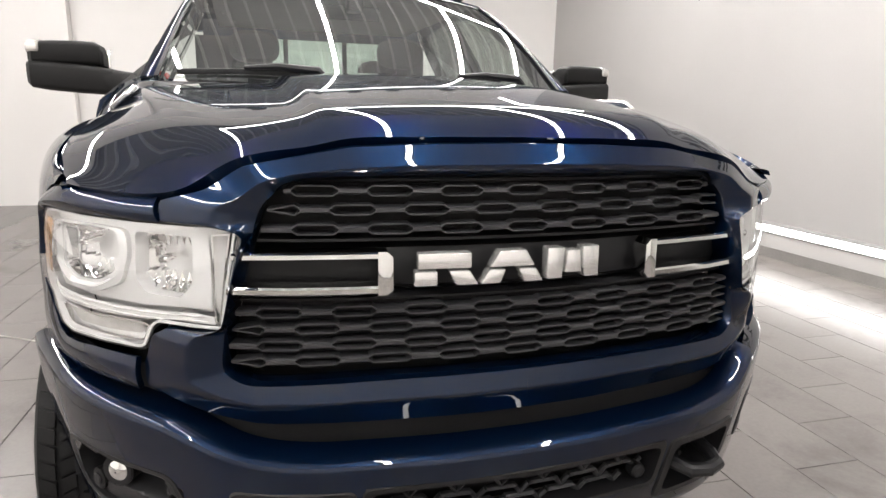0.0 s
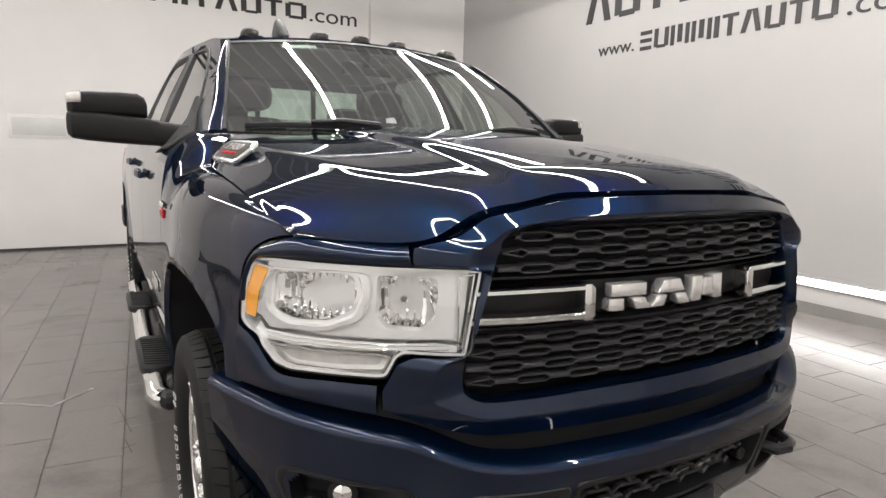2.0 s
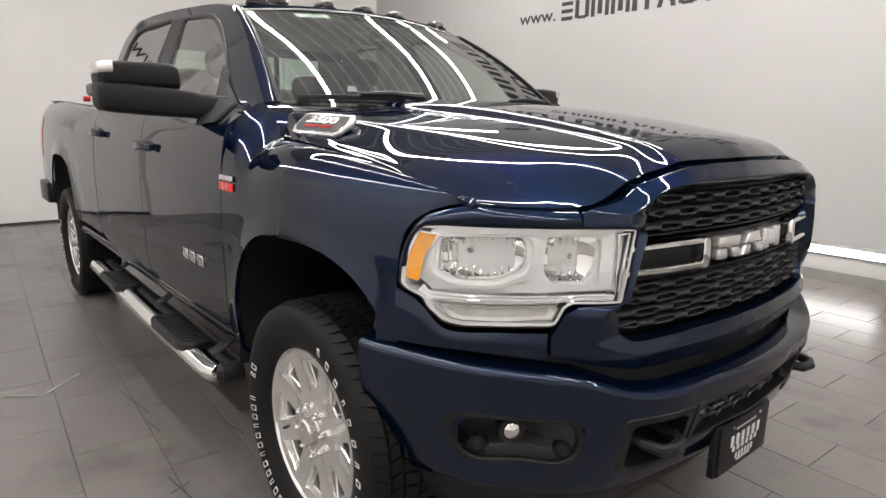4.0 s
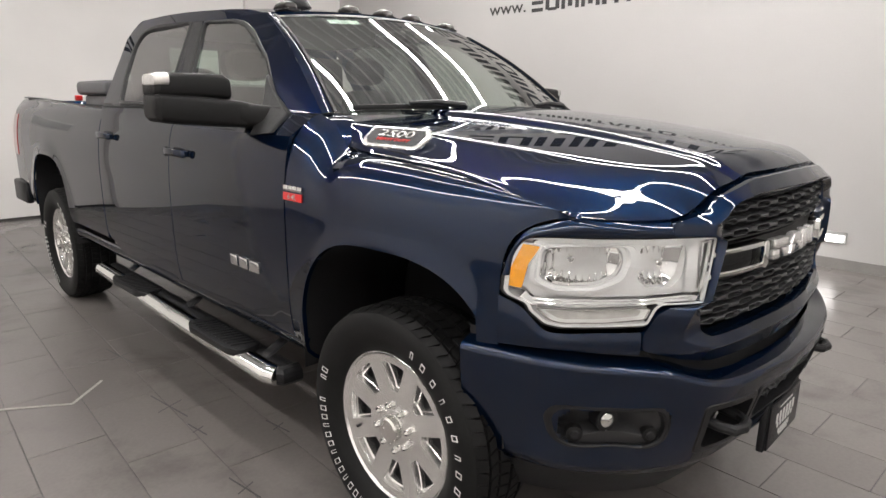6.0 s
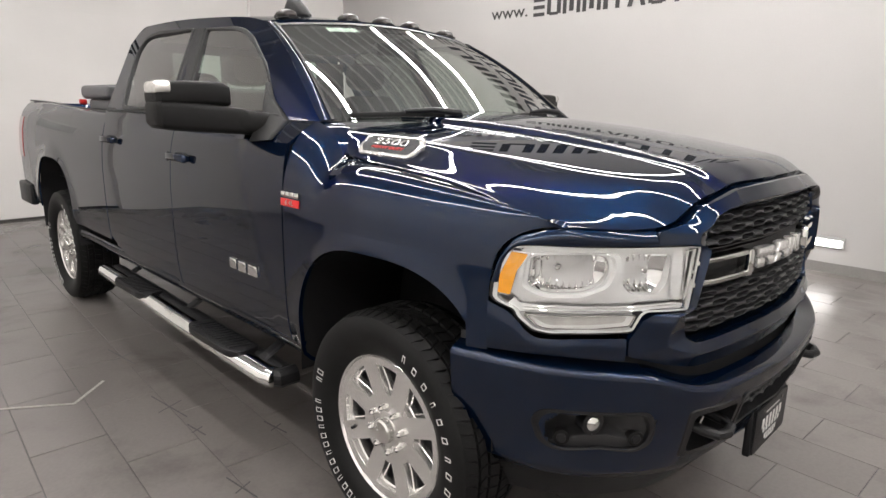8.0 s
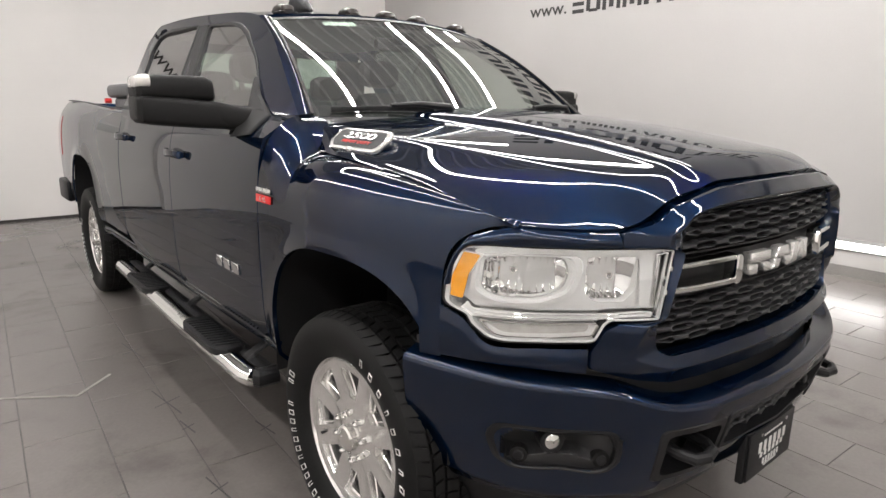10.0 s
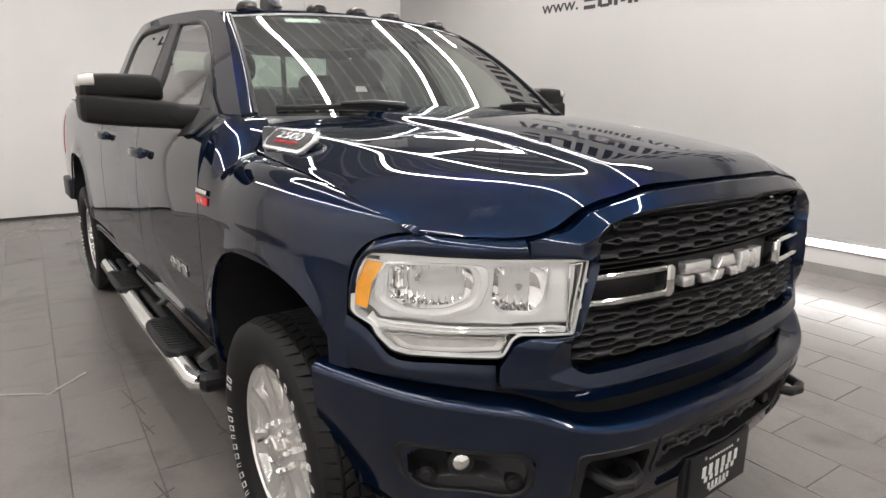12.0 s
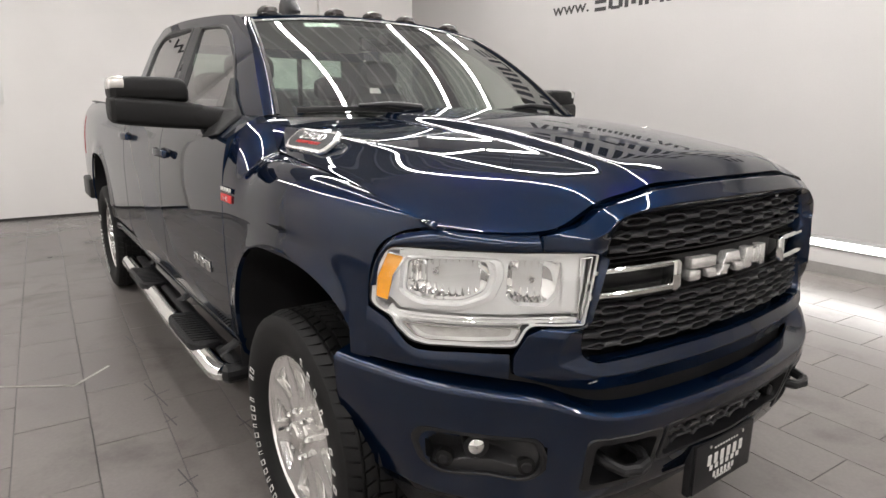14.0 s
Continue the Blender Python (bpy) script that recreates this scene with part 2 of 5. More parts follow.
def tube_bm(points, radius, sides=12, caps=True, flat=(1.0, 1.0)):
    bm = bmesh.new()
    pts = [Vector(p) for p in points]
    rings = []
    for i, p in enumerate(pts):
        d = (pts[min(i + 1, len(pts) - 1)] - pts[max(i - 1, 0)]).normalized()
        up = Vector((0, 0, 1)) if abs(d.z) < 0.9 else Vector((0, 1, 0))
        a = d.cross(up).normalized()
        b = a.cross(d).normalized()
        r = radius[i] if isinstance(radius, (list, tuple)) else radius
        rings.append([bm.verts.new(p + a * math.cos(2 * math.pi * k / sides) * r * flat[0] + b * math.sin(2 * math.pi * k / sides) * r * flat[1]) for k in range(sides)])
    for r0, r1 in zip(rings, rings[1:]):
        for k in range(sides):
            bm.faces.new((r0[k], r0[(k + 1) % sides], r1[(k + 1) % sides], r1[k]))
    if caps:
        bm.faces.new(rings[0][::-1])
        bm.faces.new(rings[-1])
    bmesh.ops.recalc_face_normals(bm, faces=bm.faces)
    return bm


def lathe_bm(profile, steps=64, axis_x=0.0, close=False):
    """Turns a profile of (radius, x) round the x axis."""
    bm = bmesh.new()
    rings = []
    for k in range(steps):
        a = 2 * math.pi * k / steps
        rings.append([bm.verts.new((axis_x + x, r * math.cos(a), r * math.sin(a))) for r, x in profile])
    n = len(profile)
    for k in range(steps):
        r0, r1 = rings[k], rings[(k + 1) % steps]
        for i in range(n - (0 if close else 1)):
            j = (i + 1) % n
            bm.faces.new((r0[i], r0[j], r1[j], r1[i]))
    bmesh.ops.recalc_face_normals(bm, faces=bm.faces)
    return bm


# ---- the room ----
def slab(name, x0, x1, y0, y1, z0, z1, mat):
    return bm_object(name, box_bm((x1 - x0, y1 - y0, z1 - z0), ((x0 + x1) / 2, (y0 + y1) / 2, (z0 + z1) / 2)), mat, smooth=False)


def structure(ob, label, category):
    return tagged(ob, label, category, kind="structure")


floor = structure(slab("floor", ROOM_X0 - 0.2, ROOM_X1 + 0.2, ROOM_Y0 - 0.2, ROOM_Y1 + 0.2, -0.2, -0.004, GROUT), "polished grey tiled showroom floor with dark grout", "floor")
structure(slab("wall_east", ROOM_X1, ROOM_X1 + 0.2, ROOM_Y0 - 0.2, ROOM_Y1 + 0.2, -0.2, ROOM_Z, EAST_DIMMED), "white painted side wall with black lettering", "wall")
structure(slab("wall_west", ROOM_X0 - 0.2, ROOM_X0, ROOM_Y0 - 0.2, ROOM_Y1 + 0.2, -0.2, ROOM_Z, WALL), "plain white painted side wall", "wall")
structure(slab("wall_south", ROOM_X0, ROOM_X1, ROOM_Y0 - 0.2, ROOM_Y0, -0.2, ROOM_Z, WALL), "plain white painted wall closing the room", "wall")
DOOR_X0, DOOR_X1, DOOR_Z = -2.60, 2.72, 4.55
wall_north = structure(slab("wall_north", DOOR_X1, ROOM_X1, ROOM_Y1, ROOM_Y1 + 0.2, -0.2, ROOM_Z, WALL), "white painted end wall beside the overhead door", "wall")
child(slab("wall_side", ROOM_X0, DOOR_X0, ROOM_Y1 - 0.10, ROOM_Y1 + 0.2, -0.2, ROOM_Z, WALL), wall_north)
child(slab("wall_lintel", DOOR_X0, DOOR_X1, ROOM_Y1, ROOM_Y1 + 0.2, DOOR_Z, ROOM_Z, WALL), wall_north)
structure(slab("ceiling", ROOM_X0 - 0.2, ROOM_X1 + 0.2, ROOM_Y0 - 0.2, ROOM_Y1 + 0.2, ROOM_Z, ROOM_Z + 0.2, CEILING), "ribbed metal deck ceiling with pale ribs", "ceiling")
bm = bmesh.new()
x = ROOM_X0 + 0.15
while x < ROOM_X1:
    merge(bm, box_bm((0.036, ROOM_Y1 - ROOM_Y0 - 0.02, 0.05), (x, (ROOM_Y0 + ROOM_Y1) / 2, ROOM_Z - 0.027)))
    x += 0.29
structure(bm_object("ceiling_ribs", bm, RIB, smooth=False), "pale raised ribs of the metal ceiling deck", "ceiling rib")
structure(slab("baseboard_east", ROOM_X1 - 0.012, ROOM_X1 - 0.001, ROOM_Y0 + 0.02, ROOM_Y1 - 0.02, -0.002, 0.10, BASE), "dark grey vinyl base along the side wall", "baseboard")
structure(slab("baseboard_west", ROOM_X0 + 0.001, ROOM_X0 + 0.012, ROOM_Y0 + 0.02, ROOM_Y1 - 0.12, -0.002, 0.10, BASE), "dark grey vinyl base along the side wall", "baseboard")

# overhead door of wide white sections
door = structure(new("door_1"), "white sectional overhead door with a row of narrow lites", "door")
sections = 7
for k in range(sections):
    h = DOOR_Z / sections
    child(bm_object("door_section", box_bm((DOOR_X1 - DOOR_X0 - 0.01, 0.05, h - 0.0006), ((DOOR_X0 + DOOR_X1) / 2, ROOM_Y1 + 0.10, h * (k + 0.5))), DOOR_WHITE, smooth=False), door)
for cx in (-1.83,):
    fr = child(bm_object("lite_frame", box_bm((0.66, 0.02, 0.30), (cx, ROOM_Y1 + 0.070, 1.60), 0.006), DOOR_WHITE), door)
    child(bm_object("lite_pane", box_bm((0.58, 0.006, 0.22), (cx, ROOM_Y1 + 0.058, 1.60), 0.004), material("frosted_lite", (0.66, 0.655, 0.64), 0.25, stain=0.05, stain_scale=5)), fr)
child(slab("bottom_seal", DOOR_X0, DOOR_X1, ROOM_Y1 + 0.06, ROOM_Y1 + 0.14, -0.003, 0.03, SCUFF), door, "thin black rubber bottom seal")


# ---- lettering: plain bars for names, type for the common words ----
def text_part(body, size, depth, m, mat, parent, name="lettering", shear=0.15, space=1.0, wide=1.0):
    cu = bpy.data.curves.new(name, "FONT")
    cu.body, cu.size, cu.extrude, cu.shear, cu.space_character = body, size, depth, shear, space
    cu.align_x, cu.align_y = "CENTER", "CENTER"
    tmp = bpy.data.objects.new("temp_text", cu)
    scene.collection.objects.link(tmp)
    dg = bpy.context.evaluated_depsgraph_get()
    me = bpy.data.meshes.new_from_object(tmp.evaluated_get(dg))
    bpy.data.objects.remove(tmp)
    me.transform(m @ Matrix.Diagonal((wide, 1, 1, 1)))
    me.materials.clear()
    me.materials.append(mat)
    me.name = name
    return child(new(name, me), parent)


def bar(a0, b0, a1, b1, lean=0.0):
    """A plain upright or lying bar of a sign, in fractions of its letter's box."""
    return [(a0, b0), (a1, b0), (a1 + lean, b1), (a0 + lean, b1)]


BARS = {
    "pair": [bar(0, .06, .27, 1), bar(.73, .06, 1, 1), bar(.20, 0, .80, .16)],
    "triple": [bar(0, 0, .20, 1), bar(.80, 0, 1, 1), bar(.38, .12, .62, 1)],
    "single": [bar(0, 0, 1, 1)],
    "tall": [bar(.36, 0, .64, .84), bar(0, .84, 1, 1)],
    "rows": [bar(.04, 0, .96, .20), bar(.04, .40, .96, .60), bar(.04, .80, .96, 1)],
    "peak": [bar(0, 0, .24, 1, .26), bar(.76, 0, 1, 1, -.26)],
    "valley": [bar(.26, 0, .50, 1, -.26), bar(.50, 0, .74, 1, .26)],
    "round": [bar(0, .10, .25, .90), bar(.75, .10, 1, .90), bar(.16, 0, .84, .18), bar(.16, .82, .84, 1)],
}
WIDE = {"pair": .92, "triple": 1.12, "single": .27, "tall": .84, "rows": .84, "peak": 1.0, "valley": 1.0, "round": 1.02}
LONG_NAME = ("rows", "pair", "triple", "triple", "single", "tall", "peak", "pair", "tall", "round")
SHORT_NAME = LONG_NAME[:6]
TRADE = ("peak", "pair", "tall", "round", "triple", "round", "tall", "single", "valley", "rows")


def bar_sign(name, kinds, length, hgt, place, label, depth=0.006):
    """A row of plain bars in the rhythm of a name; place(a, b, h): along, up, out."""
    top = tagged(new(name), label, "wall sign")
    gap = .15
    unit = length / (sum(WIDE[k] for k in kinds) + gap * (len(kinds) - 1))
    a0 = 0.0
    for k in kinds:
        w = WIDE[k] * unit
        bm = bmesh.new()
        for i, outline in enumerate(BARS[k]):
            lift = .0006 * i
            merge(bm, prism_bm([(a0 + a * w, b * hgt) for a, b in outline], place, depth + lift))
        part("sign_letter", bm, SIGN, top, smooth=False)
        a0 += w + gap * unit
    return top


def word_sign(name, body, length, hgt, place, label, depth=0.006):
    """A word in plain type, stretched to its length and height."""
    top = tagged(new(name), label, "wall sign")
    ob = text_part(body, 1.0, .004, Matrix(), SIGN, top, "sign_letter", shear=0.0)
    co = np.array([v.co for v in ob.data.vertices])
    lo, hi = co.min(0), co.max(0)
    for v in ob.data.vertices:
        v.co = place((v.co.x - lo[0]) / (hi[0] - lo[0]) * length, (v.co.y - lo[1]) / (hi[1] - lo[1]) * hgt, depth * (v.co.z - lo[2]) / (hi[2] - lo[2]))
    return top


def east(y0, z0):
    return lambda a, b, h: (ROOM_X1 - 0.002 - h, y0 - a, z0 + b)


def north(x0, z0):
    return lambda a, b, h: (x0 + a, ROOM_Y1 + 0.073 - h, z0 + b)


word_sign("wall_sign", "www.", .60, .10, east(4.28, 2.63), "small black raised letters on the white side wall")
bar_sign("wall_sign", LONG_NAME, 2.24, .215, east(3.59, 2.615), "bold black raised bars on the white side wall")
word_sign("wall_sign", ".com", .60, .125, east(1.27, 2.61), "small black raised letters on the white side wall")
bar_sign("wall_sign", TRADE, 4.5, .42, east(4.54, 3.06), "large bold black raised bars on the white side wall")
bar_sign("wall_sign", SHORT_NAME, 3.5, .52, east(4.54, 3.72), "largest black raised bars on the white side wall")
word_sign("door_sign", "www.", .68, .14, north(-2.22, 3.34), "small black letters on the white overhead door")
bar_sign("door_sign", LONG_NAME, 3.20, .235, north(-1.50, 3.335), "bold black bars on the white overhead door")
word_sign("door_sign", ".com", .76, .150, north(1.75, 3.325), "small black letters on the white overhead door")


# ---- lights that the room has, and two added fills ----
def linear_light(p0, p1, width=0.034, label="long lit linear ceiling light in a white channel"):
    p0, p1 = Vector(p0), Vector(p1)
    along = (p1 - p0)
    top = tagged(new("linear_light"), label, "ceiling light", "linear ceiling lights")
    size = (width, along.length, 0.06) if abs(along.y) > abs(along.x) else (along.length, width, 0.06)
    mid = (p0 + p1) / 2
    top.location = mid
    child(bm_object("housing", box_bm((size[0] * 0.36 if size[0] < size[1] else size[0], size[1] * 0.36 if size[1] < size[0] else size[1], 0.05), (0, 0, 0.03), 0.004), RIB), top)
    child(bm_object("diffuser", box_bm((size[0], size[1], 0.03), (0, 0, -0.01), 0.006), LED_ON), top, "lit white diffuser")
    for k in (-0.4, 0.4):
        off = along * k
        child(bm_object("hanger", tube_bm([(off.x, off.y, 0.05), (off.x, off.y, ROOM_Z - mid.z)], 0.003, 6), SATIN), top)
    return top


LZ = 3.5
for lx, y0 in ((-1.45, -4.6), (0.0, -4.6), (1.38, -4.6), (2.2, -0.4)):
    linear_light((lx, y0, LZ), (lx, 2.95, LZ))
linear_light((-1.45, 3.02, LZ), (2.2, 3.02, LZ))
# unseen fill, added to brighten the left side and end wall
linear_light((-3.4, -4.6, LZ), (-3.4, 6.6, LZ))
# added fill for the far right corner, cut short to stay out of view
linear_light((2.9, 3.1, LZ), (2.9, 5.8, LZ))
wall_light = tagged(new("wall_light"), "bright lit tube low on the white side wall", "wall light")
child(bm_object("housing", box_bm((0.03, 6.7, 0.10), (ROOM_X1 - 0.017, 3.18, 0.30), 0.004), RIB), wall_light)
child(bm_object("light_hood", box_bm((0.13, 6.7, 0.012), (ROOM_X1 - 0.067, 3.18, 0.346), 0.003), RIB), wall_light)
child(bm_object("diffuser", box_bm((0.03, 6.66, 0.07), (ROOM_X1 - 0.048, 3.18, 0.30), 0.01), LED_WALL), wall_light, "lit white diffuser tube")

# ---- the pickup truck: plan outline and body sections ----
truck = tagged(new("pickup_truck"), "dark blue metallic crew-cab pickup truck with black grille and chrome trim", "pickup truck")
PLAN = np.array([(0, -0.885), (.13, -0.881), (.26, -0.868), (.40, -0.850), (.53, -0.820), (.60, -0.787), (.67, -0.742), (.75, -0.672), (.83, -0.580),
                 (.88, -0.500), (.92, -0.410), (.95, -0.310), (.975, -0.20), (.99, -0.05), (1.0, 0.12), (1.005, 0.30), (1.008, 0.60), (1.01, 1.2),
                 (1.01, 2.6), (1.01, 3.8), (1.0, 4.5), (.985, 4.9)])
_q = np.r_[0, np.cumsum(np.linalg.norm(np.diff(PLAN, axis=0), axis=1))]
plan_x, plan_y = spline(_q, PLAN[:, 0]), spline(_q, PLAN[:, 1])
_qs = np.linspace(0, _q[-1], 4000)
_px, _py = plan_x(_qs), plan_y(_qs)


def q_at_x(X):
    return np.interp(X, _px[:int(np.argmax(_py > 0.3))], _qs[:int(np.argmax(_py > 0.3))])


def q_at_y(y):
    return np.interp(y, np.maximum.accumulate(_py), _qs)


side_in = spline([.3, .5, .58, .68, .85, 1.05, 1.18, 1.28, 1.36, 1.41, 1.44, 1.48], [.09, .05, .028, .010, .001, 0, .006, .018, .038, .058, .082, .11])
front_in = spline([.3, .5, .75, .86, 1.0, 1.12, 1.20, 1.30, 1.48], [.06, .02, .0, .0, .0, .004, .012, .045, .15])
ARCHES = ((0.02, 0.43, 1.035), (3.80, 0.47, 1.09))


def flare(y, z):
    v = 0
    for cy, r, top in ARCHES:
        d = np.sqrt(((y - cy) / r) ** 2 + ((np.maximum(z, .62) - .62) / (top - .62)) ** 2) - 1.0
        v = v + 0.014 * np.exp(-(np.maximum(d, 0) / 0.16) ** 2)
    return v


def skin(q, z, off=0.0):
    """A point of the body's side and front at the plan length q and height z, off metres outwards."""
    q, z = np.broadcast_arrays(np.asarray(q, float), np.asarray(z, float))
    e = 1e-3
    X, y = plan_x(q), plan_y(q)
    tx, ty = plan_x(q + e) - plan_x(np.maximum(q - e, 0)), plan_y(q + e) - plan_y(np.maximum(q - e, 0))
    tl = np.sqrt(tx * tx + ty * ty)
    nx, ny = -ty / tl * -1, -tx / tl
    b = smooth01((y + 0.62) / 0.45)
    o = off - lerp(front_in(z), side_in(z), b) + flare(y, z) * smooth01((y + .5) / .25)
    return np.stack([X + nx * o, y + ny * o, z], -1)


# ---- hood ----
hood_front_z = spline([0, .20, .34, .377, .494, .532, .56, .60, .654, .75, .835], [1.299, 1.297, 1.291, 1.281, 1.263, 1.250, 1.230, 1.204, 1.193, 1.192, 1.198])


def soft(fn, lo, hi, sigma, knots=36):
    """The same curve with its bends eased over sigma metres."""
    xs = np.linspace(lo, hi, 600)
    pad = 120
    step = xs[1] - xs[0]
    ys = fn(xs)
    ext = np.r_[ys[0] + (ys[1] - ys[0]) * np.arange(-pad, 0) if lo else ys[pad:0:-1], ys, ys[-1] + (ys[-1] - ys[-2]) * np.arange(1, pad + 1)]
    k = np.exp(-.5 * (np.arange(-pad, pad + 1) * step / sigma) ** 2)
    sm = np.convolve(ext, k / k.sum(), "valid")
    ks = np.linspace(0, 599, knots).astype(int)
    return spline(xs[ks], sm[ks])


hood_front_z = soft(hood_front_z, 0, .835, .018)
rise_side = lambda v: (1 - np.exp(-2.1 * v)) / (1 - np.exp(-2.1))  # noqa: E731
seam_x = soft(spline([-.60, -.48, -.17, .05, .20, .335, .60], [.833, .860, .882, .886, .876, .857, .80]), -.60, .60, .03)
HOOD_REAR = 0.335


def hood_front_y(X):
    return plan_y(q_at_x(X)) + 0.055 * (1 - smooth01((X - .30) / .5)) + 0.004




def fair(ys, vs_, degree=3):
    """A fair curve of low degree near the given heights."""
    c = np.polyfit(ys, vs_, degree)
    return lambda y: np.polyval(c, y)


HOOD_YS = [-.86, -.78, -.60, -.40, -.20, 0, .20, .30, .44]
dome_z = fair(HOOD_YS, [1.310, 1.326, 1.361, 1.392, 1.416, 1.434, 1.446, 1.451, 1.456])
step_z = fair(HOOD_YS, [1.296, 1.311, 1.345, 1.371, 1.391, 1.406, 1.420, 1.427, 1.434])
ridge_z = fair(HOOD_YS, [1.279, 1.288, 1.310, 1.334, 1.358, 1.379, 1.393, 1.400, 1.411])
ridge_x = fair([-.86, -.78, -.50, -.20, 0, .20, .30, .44], [.480, .508, .600, .700, .752, .785, .794, .802], 3)
DOME_X, STEP_X = .362, .400
HOOD_EASE = [(d, math.exp(-.5 * (d / .010) ** 2)) for d in np.linspace(-.024, .024, 9)]


def hood_section(X, y, sx, foot):
    """Height across the hood: a domed middle, a step down, a flat shoulder and a sloping flank."""
    zu = float(dome_z(y))
    if X <= DOME_X:
        return zu + .018 * (1 - (X / DOME_X) ** 2)
    xr = float(ridge_x(y))
    if X <= xr:
        return float(np.interp(X, [DOME_X, STEP_X, xr], [zu, float(step_z(y)), float(ridge_z(y))]))
    return lerp(float(ridge_z(y)), foot, (X - xr) / (sx - xr))


def hood_point(c, v):
    yf0 = hood_front_y(abs(c) * .833)
    y = float(lerp(yf0, HOOD_REAR + .10 * math.tanh((1 - abs(c)) / .045), v))
    ys = lerp(-.594, HOOD_REAR, v)
    sx = float(seam_x(np.clip(ys, -.6, .6)))
    X = abs(c) * sx
    foot = float(lerp(1.198, 1.322, rise_side(v)))
    taps = [(d, w) for d, w in HOOD_EASE if X + d < sx]
    z = sum(w * hood_section(abs(X + d), y, sx, foot) for d, w in taps) / sum(w for d, w in taps)
    z = lerp(z, foot, smooth01((X - sx + .016) / .016))
    k = 1 - (1 - min(v / lerp(.10, .34, smooth01((X - .43) / .34)), 1)) ** 3
    z = lerp(float(hood_front_z(abs(c) * .833)), z, k)
    return (math.copysign(X, c) if c else 0.0, y, float(z))


cs = np.linspace(-1, 1, 221)
vs = np.r_[np.linspace(0, .1, 15)[:-1], np.linspace(.1, 1, 56)]
hood = panel("hood", [[hood_point(c, v) for c in cs] for v in vs], PAINT, truck, (0, 0, .6), 0.022)


def seam_z(y):
    v = (y + .594) / (HOOD_REAR + .594)
    return lerp(1.198, 1.322, rise_side(np.clip(v, 0, 1)))


# ---- front fenders ----
BELT = 1.437


def cab_x(y, z):
    return .955 - .50 * (z - 1.44) - .11 * np.clip((2.2 - y) / 1.5, 0, 1.1) + .008 * math.sin(math.pi * np.clip((z - 1.43) / .47, 0, 1))


def arch_z(y, cy, r, top, foot):
    u = np.clip(abs(y - cy) / r, 0, 1)
    return foot + (top - foot) * (1 - u ** 3.0) ** (1 / 2.4)


fender_front = spline([0, .5, .57, .63, .70, .80, .9, 1.0], [-.407, -.411, -.421, -.442, -.475, -.524, -.564, -.591])


rear_top_x = spline([.335, .38, .44, .54], [.862, .846, .834, .838])
rear_top_z = spline([.25, .335, .38, .44, .54], [1.309, 1.318, 1.346, 1.396, 1.437])


def fender_top_x(y):
    return float(seam_x(y)) + .005 if y < HOOD_REAR else float(rear_top_x(y))


def fender_top_z(y):
    return float(lerp(seam_z(y) - .004, rear_top_z(y), smooth01((y - .25) / .08)))


def fender_point(c, w):
    yf = fender_front(w)
    y = lerp(yf, .540, c)
    low = max(arch_z(y, 0.02, .43, 1.035, .60), .0) if y > -.345 else .826
    if y > 0.449:
        low = .60
    z1 = 1.09
    q = q_at_y(y)
    if w <= .55:
        z = lerp(low, z1, w / .55)
        return skin(q, z)
    t = (w - .55) / .45
    p0, p2 = skin(q, z1), np.array([fender_top_x(y), y, fender_top_z(y)])
    t = t ** .9
    p1 = np.array([p0[0] - .004, y, max(fender_top_z(y) - lerp(.012, .045, smooth01((y - .15) / .30)), z1 + .05)])
    p = p0 * (1 - t) ** 2 + p1 * 2 * t * (1 - t) + p2 * t * t
    p[1] = y
    return p


cc = np.unique(np.r_[np.linspace(0, 1, 60), (np.linspace(-.345, -.33, 4) + .4) / .94, (np.linspace(.43, .4495, 6) + .4) / .94])
both("front_fender", lambda: [[fender_point(c, w) for c in cc] for w in np.r_[np.linspace(0, .55, 22)[:-1], np.linspace(.55, 1, 20)]], PAINT, truck, (0, 0, .8), 0.016)

# ---- brow over the headlight and panel under it ----
brow_top = [(.647, -.736, 1.188), (.72, -.690, 1.186), (.78, -.640, 1.187), (.828, -.590, 1.191), (.866, -.522, 1.178), (.892, -.465, 1.154), (.906, -.424, 1.10), (.919, -.406, 1.03)]
brow_low = [(.647, -.757, 1.146), (.72, -.705, 1.147), (.78, -.647, 1.147), (.833, -.588, 1.146), (.873, -.522, 1.143), (.896, -.468, 1.130), (.905, -.440, 1.09), (.912, -.430, 1.03)]


def curve_points(pts, n):
    pts = np.array(pts, float)
    t = np.r_[0, np.cumsum(np.linalg.norm(np.diff(pts, axis=0), axis=1))]
    s = np.linspace(0, t[-1], n)
    return np.stack([spline(t, pts[:, k])(s) for k in range(pts.shape[1])], -1)


def brow():
    a, b = curve_points(brow_top, 30), curve_points(brow_low, 30)
    rows = []
    for t in np.linspace(0, 1, 9):
        p = lerp(a, b, t)
        d = np.stack([p[:, 0], p[:, 1] * 1.2, 0 * p[:, 0]], -1)
        d /= np.linalg.norm(d, axis=1, keepdims=True)
        rows.append(p + d * .012 * math.sin(math.pi * t) ** .8)
    return rows


both("headlight_brow", brow, PAINT, truck, (0, 0, 1.0), 0.012)

QS, QE = float(q_at_x(.704)), float(q_at_y(-.405))


def under_panel():
    qs = np.linspace(QS, QE, 34)
    top = spline(np.linspace(QS, QE, 7), [.890, .889, .887, .882, .888, .945, .972])
    low = spline(np.linspace(QS, QE, 4), [.826, .832, .834, .834])
    return [skin(qs, lerp(low(qs), top(qs), t), 0.004 + 0.006 * math.sin(math.pi * t)) for t in np.linspace(0, 1, 9)]


